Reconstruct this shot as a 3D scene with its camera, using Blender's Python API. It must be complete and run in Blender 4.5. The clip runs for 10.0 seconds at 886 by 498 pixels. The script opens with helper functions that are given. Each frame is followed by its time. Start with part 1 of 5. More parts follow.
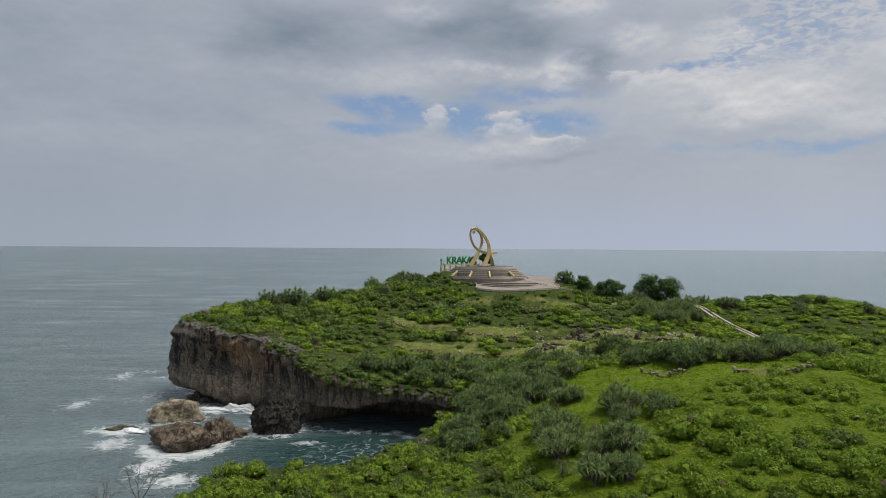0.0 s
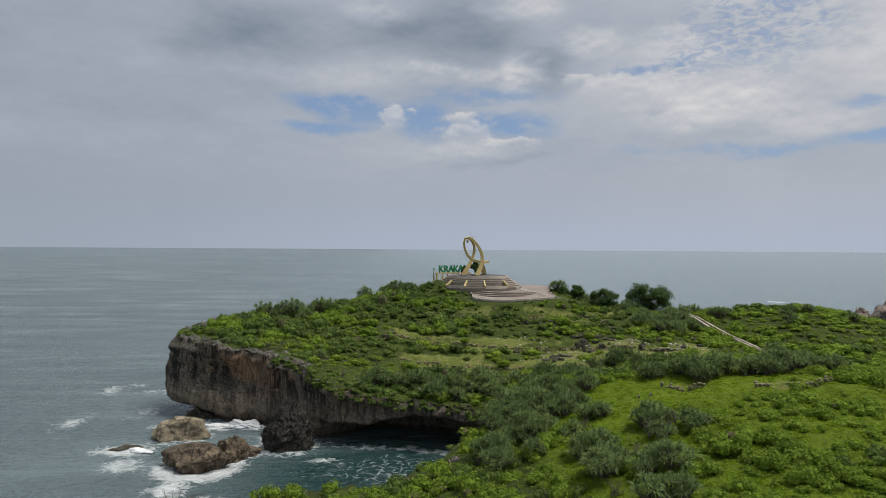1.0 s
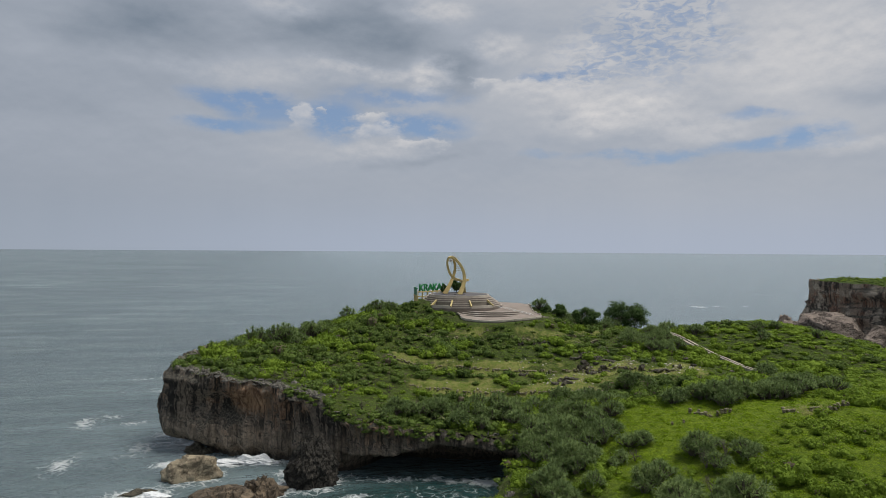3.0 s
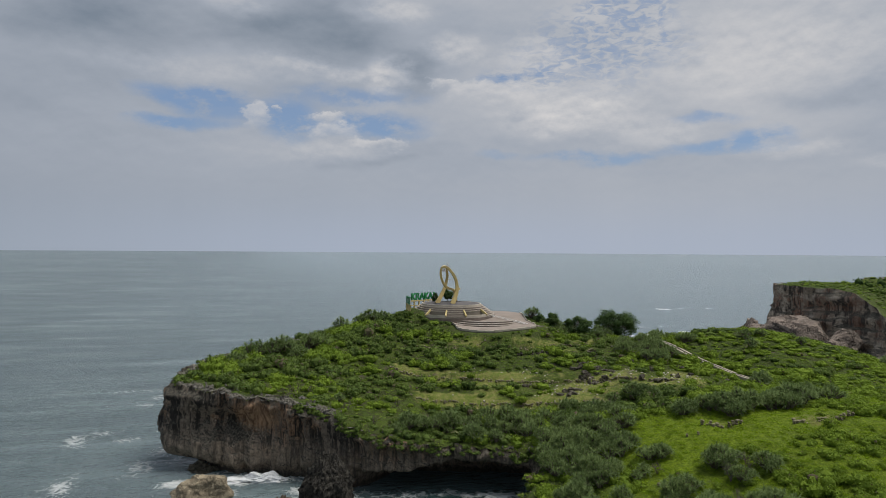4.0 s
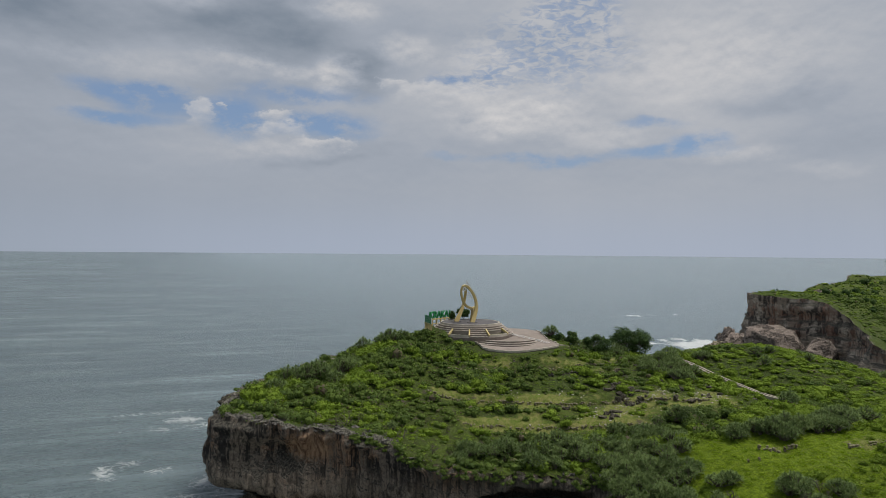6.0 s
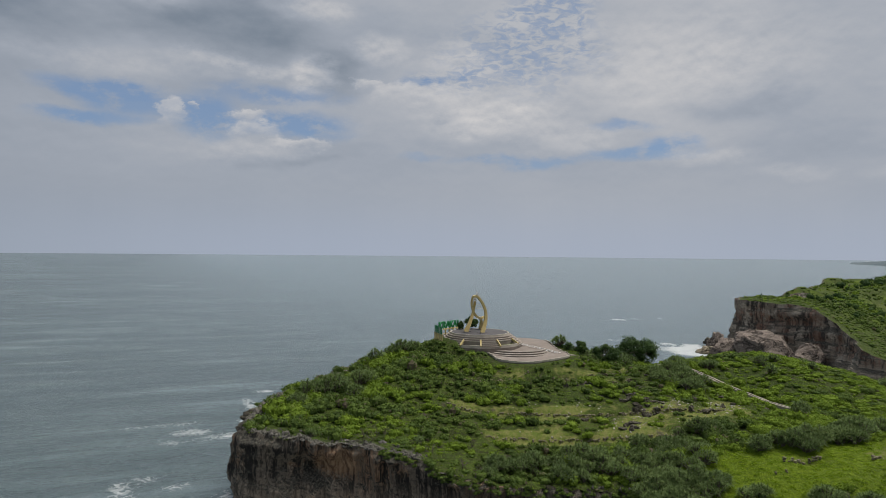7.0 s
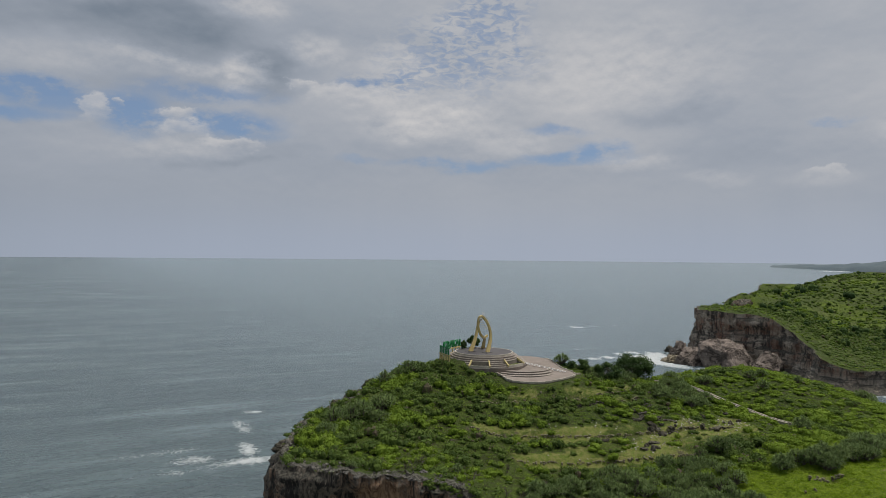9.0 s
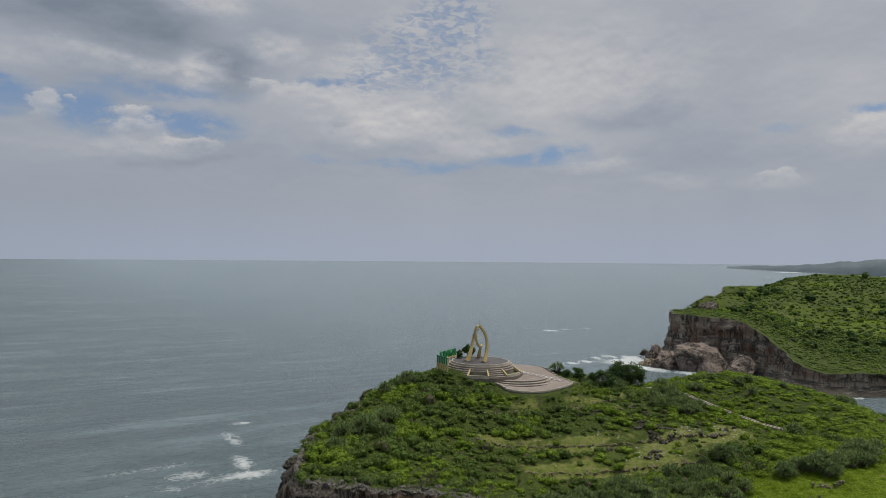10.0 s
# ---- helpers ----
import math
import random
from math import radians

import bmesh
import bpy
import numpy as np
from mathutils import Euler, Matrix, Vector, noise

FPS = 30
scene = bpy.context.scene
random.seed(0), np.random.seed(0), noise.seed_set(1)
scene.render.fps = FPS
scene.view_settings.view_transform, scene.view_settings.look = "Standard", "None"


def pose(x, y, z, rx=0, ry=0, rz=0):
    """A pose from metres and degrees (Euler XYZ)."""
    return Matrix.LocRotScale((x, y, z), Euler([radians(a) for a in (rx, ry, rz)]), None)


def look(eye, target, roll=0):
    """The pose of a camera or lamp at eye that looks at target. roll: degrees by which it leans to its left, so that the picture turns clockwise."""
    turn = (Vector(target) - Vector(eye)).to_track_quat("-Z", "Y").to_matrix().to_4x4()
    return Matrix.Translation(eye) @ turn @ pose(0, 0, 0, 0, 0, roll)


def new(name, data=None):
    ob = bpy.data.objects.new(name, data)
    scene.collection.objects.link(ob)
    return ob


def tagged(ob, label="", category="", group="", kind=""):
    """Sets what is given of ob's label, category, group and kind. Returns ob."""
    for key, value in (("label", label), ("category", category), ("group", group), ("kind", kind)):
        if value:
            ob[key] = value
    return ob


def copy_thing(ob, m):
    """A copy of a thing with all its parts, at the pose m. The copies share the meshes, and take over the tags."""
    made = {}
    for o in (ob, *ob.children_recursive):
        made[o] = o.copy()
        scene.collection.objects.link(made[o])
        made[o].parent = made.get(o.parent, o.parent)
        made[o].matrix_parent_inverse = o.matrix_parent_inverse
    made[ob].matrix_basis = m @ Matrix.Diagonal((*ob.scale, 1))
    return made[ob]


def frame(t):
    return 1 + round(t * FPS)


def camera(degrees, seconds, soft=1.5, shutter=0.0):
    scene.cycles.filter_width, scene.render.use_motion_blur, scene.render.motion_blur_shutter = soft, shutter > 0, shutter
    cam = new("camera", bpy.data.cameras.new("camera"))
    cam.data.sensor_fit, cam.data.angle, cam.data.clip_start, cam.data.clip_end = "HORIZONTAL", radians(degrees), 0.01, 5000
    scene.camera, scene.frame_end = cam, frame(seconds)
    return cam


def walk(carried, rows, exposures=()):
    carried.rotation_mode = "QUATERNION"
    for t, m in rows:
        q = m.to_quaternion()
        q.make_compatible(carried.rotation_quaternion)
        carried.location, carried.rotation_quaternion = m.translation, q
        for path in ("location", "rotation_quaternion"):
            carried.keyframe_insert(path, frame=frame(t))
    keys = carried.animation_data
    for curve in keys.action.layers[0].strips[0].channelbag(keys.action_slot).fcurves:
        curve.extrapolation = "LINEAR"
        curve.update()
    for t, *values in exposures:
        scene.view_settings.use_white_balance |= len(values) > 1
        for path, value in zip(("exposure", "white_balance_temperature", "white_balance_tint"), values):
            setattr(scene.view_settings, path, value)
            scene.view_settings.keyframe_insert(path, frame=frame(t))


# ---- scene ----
cam = camera(67.8, 10.0, soft=0.6)
METRES, EYE, TILT, LEAN, TURN = 100.0, 31.5, -0.09, -0.35, 0.0
ROWS = [
    (0.0, 0.0, 0.0, 0.0, 0.0, 0.0, 0.0),
    (0.5, -0.0492, 0.0001, 0.0117, -1.89, 0.02, -0.0),
    (1.0, -0.0979, 0.0019, 0.0235, -3.73, 0.04, -0.02),
    (1.5, -0.1468, 0.0051, 0.0355, -5.6, 0.07, -0.02),
    (2.0, -0.1953, 0.0097, 0.0478, -7.48, 0.09, -0.02),
    (2.5, -0.2434, 0.0159, 0.0602, -9.4, 0.11, -0.02),
    (4.0, -0.3863, 0.0424, 0.0976, -15.19, 0.15, -0.01),
    (4.5, -0.4335, 0.0545, 0.1099, -16.38, 0.15, -0.02),
    (5.0, -0.4801, 0.0669, 0.1224, -17.48, 0.17, -0.04),
    (5.5, -0.5267, 0.0801, 0.1349, -18.54, 0.19, -0.08),
    (7.0, -0.6656, 0.1236, 0.1726, -21.81, 0.33, -0.15),
    (7.5, -0.711, 0.14, 0.1849, -22.88, 0.4, -0.17),
    (8.0, -0.756, 0.1569, 0.1974, -24.11, 0.45, -0.17),
    (8.5, -0.8004, 0.1748, 0.2096, -25.71, 0.51, -0.17),
    (9.0, -0.8442, 0.1943, 0.222, -27.34, 0.57, -0.15),
    (9.5, -0.8869, 0.2154, 0.2344, -28.97, 0.62, -0.1),
    (10.0, -0.9299, 0.2387, 0.2465, -30.6, 0.67, -0.11),
]
walk(cam, [(t, pose(0, 0, EYE, TILT, LEAN, TURN) @ pose(METRES * x, METRES * y, METRES * z, 90 + pitch, roll, yaw)) for t, x, y, z, yaw, pitch, roll in ROWS], exposures=[(0.0, 0.2), (2.5, 0.13), (5.0, 0.07), (7.5, 0.0), (10.0, -0.06)])

# ---------------------------------------------------------------- light
world = bpy.data.worlds.new("world")
scene.world = world
world.use_nodes = True
SUN_EL, SUN_AZ = 68.0, 100.0


class Nodes:
    """A small writer of node trees."""

    def __init__(self, tree):
        self.tree = tree
        tree.nodes.clear()

    def add(self, kind, **values):
        n = self.tree.nodes.new(kind)
        for key, value in values.items():
            setattr(n, key, value)
        return n

    def put(self, socket, value):
        if isinstance(value, bpy.types.NodeSocket):
            self.tree.links.new(value, socket)
        elif value is not None:
            socket.default_value = value

    def math(self, op, a, b=None, clamp=False):
        n = self.add("ShaderNodeMath", operation=op, use_clamp=clamp)
        self.put(n.inputs[0], a)
        if b is not None:
            self.put(n.inputs[1], b)
        return n.outputs[0]

    def ramp(self, value, lo, hi, a=0.0, b=1.0):
        n = self.add("ShaderNodeMapRange", interpolation_type="SMOOTHSTEP")
        for i, v in enumerate((value, lo, hi, a, b)):
            self.put(n.inputs[i], v)
        return n.outputs[0]

    def noise(self, vector, scale, detail=4.0, rough=0.55, distort=0.0):
        n = self.add("ShaderNodeTexNoise")
        self.put(n.inputs["Vector"], vector)
        self.put(n.inputs["Scale"], scale)
        self.put(n.inputs["Detail"], detail)
        self.put(n.inputs["Roughness"], rough)
        self.put(n.inputs["Distortion"], distort)
        return n.outputs["Fac"]

    def mix(self, f, a, b, blend="MIX"):
        n = self.add("ShaderNodeMix", data_type="RGBA", blend_type=blend)
        self.put(n.inputs[0], f)
        for s, v in ((n.inputs[6], a), (n.inputs[7], b)):
            self.put(s, v if isinstance(v, bpy.types.NodeSocket) else (*v, 1.0))
        return n.outputs[2]

    def scaled(self, vector, x, y, z):
        n = self.add("ShaderNodeMapping")
        self.put(n.inputs["Vector"], vector)
        n.inputs["Scale"].default_value = (x, y, z)
        return n.outputs[0]

    def join(self, x, y, z=0.0):
        n = self.add("ShaderNodeCombineXYZ")
        for s, v in zip(n.inputs, (x, y, z)):
            self.put(s, v)
        return n.outputs[0]

    def attr(self, name):
        return self.add("ShaderNodeAttribute", attribute_name=name).outputs["Fac"]


# clouds and gaps by azimuth, elevation, half-width, half-height and weight
GAPS = ((-6.4, 12.4, 4.2, 0.9, 1.0), (-6.6, 10.0, 4.2, 0.6, 1.0), (1.9, 10.8, 3.4, 1.9, 1.1), (9.4, 10.6, 5.2, 1.35, 1.1), (7.5, 13.0, 6.5, 1.0, 0.8), (-3.8, 11.6, 3.8, 1.5, 0.9), (20.6, 14.7, 3.4, 0.4, 0.6),
        (28.4, 7.9, 6.0, 0.6, 0.8), (37.0, 10.8, 3.4, 0.5, 0.7), (38.4, 8.4, 5.6, 0.7, 0.9), (41.0, 9.3, 2.8, 0.8, 0.9), (19.7, 8.3, 2.5, 0.4, 0.4), (58.2, 10.1, 1.4, 0.4, 0.6), (63.5, 11.3, 1.9, 0.5, 0.9))
MACKEREL = ((28.3, 17.2, 7.6, 4.6), (22.1, 14.6, 4.6, 1.2), (30.7, 19.6, 5.0, 3.6))
DARK = ((-9.2, 17.6, 9.4, 2.8, 0.26), (3.9, 18.2, 8.4, 2.9, 0.27), (12.8, 14.6, 2.7, 2.0, 0.28), (13.2, 16.4, 3.6, 1.5, 0.18), (-17.5, 15.9, 4.4, 1.5, 0.10), (6.6, 7.4, 3.4, 0.7, 0.10), (9.7, 7.7, 2.5, 0.5, 0.10), (46.0, 12.3, 5.4, 1.3, 0.15),
        (21.8, 11.7, 1.6, 0.7, 0.16), (45.2, 12.2, 2.9, 1.0, 0.08), (58.4, 4.0, 6.0, 2.0, 0.08), (49.3, 1.9, 9.8, 2.0, 0.08))
LIT = ((26.0, 11.8, 6.4, 2.2, 0.21), (32.6, 9.7, 4.4, 1.5, 0.12), (23.0, 16.7, 3.6, 1.8, 0.13), (10.8, 19.9, 3.6, 1.0, 0.18), (10.7, 14.9, 2.0, 1.5, 0.26), (16.5, 17.0, 2.6, 1.4, 0.20), (41.3, 15.6, 12.0, 4.0, 0.14), (5.1, 8.3, 4.9, 1.1, 0.13), (-5.2, 14.5, 10.8, 1.0, 0.08), (6.5, 15.0, 3.9, 0.6, 0.20),
       (2.3, 15.5, 3.6, 0.6, 0.16), (43.3, 7.8, 3.9, 0.8, 0.12), (50.2, 6.5, 3.4, 0.7, 0.10), (57.7, 6.2, 2.4, 0.8, 0.10), (-2.6, 19.6, 3.2, 1.0, 0.14), (63.2, 9.6, 2.9, 2.0, 0.10))
HEAPS = ((21.4, 12.9, 2.7, 1.6), (17.9, 13.3, 2.5, 1.3), (-0.9, 10.8, 1.05, 1.6), (0.9, 11.7, 0.5, 0.5), (5.1, 11.2, 1.4, 0.7), (6.0, 9.9, 2.4, 1.1), (9.2, 9.0, 2.9, 0.8), (15.2, 14.2, 1.5, 0.7), (27.9, 11.7, 2.9, 1.3),
         (25.5, 10.4, 2.9, 1.2), (57.7, 6.3, 1.9, 0.8), (63.7, 9.3, 2.5, 1.5))


def build_sky():
    g = Nodes(world.node_tree)
    direction = g.add("ShaderNodeTexCoord").outputs["Generated"]
    sep = g.add("ShaderNodeSeparateXYZ")
    g.put(sep.inputs[0], direction)
    az = g.math("MULTIPLY", g.math("ARCTAN2", sep.outputs[0], sep.outputs[1]), 57.2958)
    el = g.math("MULTIPLY", g.math("ARCSINE", sep.outputs[2]), 57.2958)
    plain = g.join(az, el)

    def bent(scale, detail, rough, wide, high, seed):
        """The sky's coordinates pushed about by turbulence, to tear the clouds' edges."""
        n = g.add("ShaderNodeTexNoise")
        g.put(n.inputs["Vector"], g.join(az, g.math("MULTIPLY", el, 1.7), seed))
        n.inputs["Scale"].default_value, n.inputs["Detail"].default_value, n.inputs["Roughness"].default_value = scale, detail, rough
        off = g.add("ShaderNodeVectorMath", operation="SUBTRACT")
        g.put(off.inputs[0], n.outputs["Color"])
        off.inputs[1].default_value = (0.5, 0.5, 0.5)
        add = g.add("ShaderNodeVectorMath", operation="MULTIPLY_ADD")
        g.put(add.inputs[0], off.outputs[0])
        add.inputs[1].default_value = (wide, high, 0.0)
        g.put(add.inputs[2], plain)
        return add.outputs[0]

    soft, torn, crisp = bent(0.10, 6.0, 0.55, 9.0, 4.0, 1.3), bent(0.16, 9.0, 0.62, 6.0, 2.6, 4.1), bent(0.42, 8.0, 0.62, 4.0, 2.6, 8.7)

    def spot(where, a, e, ra, re):
        """Distance from a cloud's middle in units of its size, and the height in it."""
        n = g.add("ShaderNodeVectorMath", operation="MULTIPLY_ADD")
        g.put(n.inputs[0], where)
        n.inputs[1].default_value, n.inputs[2].default_value = (1 / ra, 1 / re, 0.0), (-a / ra, -e / re, 0.0)
        size = g.add("ShaderNodeVectorMath", operation="LENGTH")
        g.put(size.inputs[0], n.outputs[0])
        return size.outputs["Value"], n.outputs[0]

    def total(where, items, near, far):
        out = None
        for a, e, ra, re, k in items:
            m = g.ramp(spot(where, a, e, ra, re)[0], near, far, k, 0.0)
            out = m if out is None else g.math("ADD", out, m)
        return out

    mottle = g.noise(g.join(g.math("MULTIPLY", az, 0.085), g.math("MULTIPLY", el, 0.20), 3.1), 1.0, 8.0, 0.55)
    grain = g.noise(g.join(g.math("MULTIPLY", az, 0.42), g.math("MULTIPLY", el, 0.75), 6.4), 1.0, 6.0, 0.60)
    grain_up = g.noise(g.join(g.math("MULTIPLY", az, 0.42), g.math("ADD", g.math("MULTIPLY", el, 0.75), 0.30), 6.4), 1.0, 6.0, 0.60)
    relief = g.math("SUBTRACT", grain, grain_up)
    high = g.ramp(el, 5.0, 10.0)
    lit = total(torn, LIT, 0.25, 1.35)
    light = g.math("ADD", 0.435, g.math("MULTIPLY", g.math("SUBTRACT", mottle, 0.5), g.math("ADD", 0.12, g.math("MULTIPLY", high, 0.34))))
    light = g.math("ADD", light, g.math("MULTIPLY", lit, g.ramp(grain, 0.25, 0.65, 0.55, 1.25)))
    light = g.math("ADD", light, g.math("MULTIPLY", relief, g.math("ADD", 0.10, g.math("MULTIPLY", lit, 1.1))))
    light = g.math("SUBTRACT", light, g.math("MULTIPLY", total(soft, DARK, 0.2, 1.3), g.ramp(mottle, 0.3, 0.6, 1.15, 0.75)))
    # brighter towards the east, dull in the west
    light = g.math("ADD", light, g.math("ADD", g.ramp(az, -34.0, 2.0, -0.13, 0.0), g.math("MULTIPLY", g.ramp(az, 10.0, 30.0), g.ramp(el, 7.0, 14.0, 0.02, 0.10))))
    gap = total(torn, GAPS, 0.25, 1.25)
    ripple = g.noise(g.join(g.math("MULTIPLY", az, 0.9), g.math("MULTIPLY", el, 2.1), 2.7), 1.0, 3.0, 0.55, 0.7)
    fleece = total(soft, [(*m, 1.0) for m in MACKEREL], 0.2, 1.2)
    gap = g.math("ADD", gap, g.math("MULTIPLY", g.math("MINIMUM", fleece, 1.0), g.ramp(ripple, 0.60, 0.36, 0.0, 0.62)))
    light = g.math("ADD", light, g.math("MULTIPLY", g.math("MINIMUM", fleece, 1.0), g.ramp(ripple, 0.45, 0.65, 0.0, 0.07)))
    gap = g.math("MULTIPLY", g.math("MINIMUM", gap, 1.0), g.ramp(grain, 0.66, 0.46, 0.35, 1.0))
    for a, e, ra, re in HEAPS:
        d, vec = spot(crisp, a, e, ra, re)
        up = g.add("ShaderNodeSeparateXYZ")
        g.put(up.inputs[0], vec)
        mask = g.math("MULTIPLY", g.ramp(d, 0.70, 1.10, 1.0, 0.0), g.ramp(up.outputs[1], -0.9, 0.5, 0.0, 0.75))
        glow = g.math("ADD", g.math("ADD", 0.66, g.math("MULTIPLY", up.outputs[1], 0.18)), g.math("MULTIPLY", relief, 0.55))
        light = g.math("ADD", g.math("MULTIPLY", light, g.math("SUBTRACT", 1.0, mask)), g.math("MULTIPLY", glow, mask))
        gap = g.math("MULTIPLY", gap, g.math("SUBTRACT", 1.0, mask))
    # rain shafts and haze in the low sky
    shaft = g.noise(g.join(g.math("MULTIPLY", az, 0.14), g.math("MULTIPLY", el, 0.03), 5.5), 1.0, 4.0, 0.6)
    low = g.ramp(el, 9.0, 2.5, 0.0, 0.8)
    dull = g.math("ADD", g.math("ADD", 0.40, g.ramp(az, 8.0, 26.0, 0.0, 0.07)), g.math("ADD", g.math("MULTIPLY", g.math("SUBTRACT", shaft, 0.5), 0.14), g.ramp(az, -34.0, 18.0, -0.12, 0.0)))
    light = g.math("ADD", g.math("MULTIPLY", light, g.math("SUBTRACT", 1.0, low)), g.math("MULTIPLY", low, dull), True)
    cloud = g.add("ShaderNodeValToRGB")
    cloud.color_ramp.elements[0].color = (0.165, 0.205, 0.260, 1)
    cloud.color_ramp.elements[1].color = (0.66, 0.64, 0.63, 1)
    mid = cloud.color_ramp.elements.new(0.42)
    mid.color = (0.335, 0.368, 0.425, 1)
    g.put(cloud.inputs[0], light)
    haze = g.mix(g.ramp(el, 6.0, 0.0, 0.0, 0.6), cloud.outputs[0], g.mix(g.ramp(az, -34.0, 10.0), (0.295, 0.34, 0.405), (0.360, 0.415, 0.525)))
    sky = g.add("ShaderNodeTexSky", sky_type="NISHITA", sun_disc=False, sun_elevation=radians(SUN_EL), sun_rotation=radians(SUN_AZ), altitude=60.0)
    blue = g.mix(1.0, sky.outputs[0], (0.06, 0.068, 0.082), "MULTIPLY")
    blue = g.mix(0.5, blue, (0.24, 0.335, 0.49))
    out = g.mix(g.math("MULTIPLY", gap, 0.95), haze, blue)
    bg = g.add("ShaderNodeBackground")
    g.put(bg.inputs[0], out)
    bg.inputs[1].default_value = 1.0
    g.put(g.add("ShaderNodeOutputWorld").inputs[0], bg.outputs[0])


build_sky()
sun_data = bpy.data.lights.new("sun", "SUN")
sun_data.energy, sun_data.angle, sun_data.color = 3.1, radians(30), (1.0, 0.95, 0.88)
sun = new("sun", sun_data)
sun.matrix_world = look((0, 0, 0), (-math.sin(radians(SUN_AZ)) * math.cos(radians(SUN_EL)), -math.cos(radians(SUN_AZ)) * math.cos(radians(SUN_EL)), -math.sin(radians(SUN_EL))))


# ---------------------------------------------------------------- materials
def surface(name, rough=0.9, spec=0.3):
    m = bpy.data.materials.new(name)
    m.use_nodes = True
    g = Nodes(m.node_tree)
    b = g.add("ShaderNodeBsdfPrincipled")
    b.inputs["Roughness"].default_value = rough
    b.inputs["Specular IOR Level"].default_value = spec
    g.put(g.add("ShaderNodeOutputMaterial").inputs[0], b.outputs[0])
    where = g.add("ShaderNodeNewGeometry").outputs["Position"]
    return m, g, b, where


def bumped(g, b, height, strength=0.5, distance=0.1):
    n = g.add("ShaderNodeBump")
    n.inputs["Strength"].default_value, n.inputs["Distance"].default_value = strength, distance
    g.put(n.inputs["Height"], height)
    g.put(b.inputs["Normal"], n.outputs[0])


def ground_material():
    m, g, b, p = surface("grass_ground", 0.95, 0.15)
    n1, n2, n3 = g.noise(p, 0.10, 4), g.noise(p, 0.9, 5), g.noise(p, 4.0, 4)
    n4 = g.noise(p, 1.9, 6, 0.7)
    green = g.mix(g.ramp(n1, 0.35, 0.65), (0.056, 0.084, 0.016), (0.092, 0.134, 0.022))
    green = g.mix(g.ramp(n2, 0.40, 0.62), green, (0.052, 0.060, 0.020))
    green = g.mix(g.ramp(g.noise(p, 0.018, 5, 0.6), 0.42, 0.62, 0.0, 0.4), green, (0.040, 0.065, 0.016))
    green = g.mix(g.ramp(n4, 0.52, 0.66), green, (0.118, 0.166, 0.026))
    green = g.mix(g.math("MULTIPLY", g.attr("field"), 0.9), green, g.mix(g.ramp(n4, 0.35, 0.65), (0.112, 0.178, 0.009), (0.210, 0.292, 0.013)))
    dry = g.mix(g.ramp(n2, 0.35, 0.65), (0.150, 0.200, 0.034), (0.245, 0.245, 0.080))
    c = g.mix(g.ramp(g.math("ADD", g.attr("dry"), g.math("SUBTRACT", n2, 0.5)), 0.25, 0.75), green, dry)
    earth = g.mix(n3, (0.07, 0.052, 0.04), (0.15, 0.125, 0.10))
    c = g.mix(g.math("MULTIPLY", g.ramp(g.noise(p, 0.35, 5, 0.6), 0.60, 0.70, 0.0, 0.8), g.math("SUBTRACT", 1.0, g.math("MULTIPLY", g.attr("field"), 0.75))), c, earth)
    stone = g.mix(g.ramp(n3, 0.38, 0.62), (0.045, 0.041, 0.036), (0.23, 0.215, 0.185))
    c = g.mix(g.ramp(g.math("ADD", g.attr("rim"), g.math("MULTIPLY", g.math("SUBTRACT", n2, 0.5), 1.1)), 0.45, 0.62), c, stone)
    c = g.mix(g.ramp(n3, 0.3, 0.7, 0.35, 0.0), c, (0.02, 0.03, 0.01))
    g.put(b.inputs["Base Color"], c)
    bumped(g, b, g.math("ADD", n3, g.noise(p, 14.0, 3)), 0.9, 0.25)
    return m


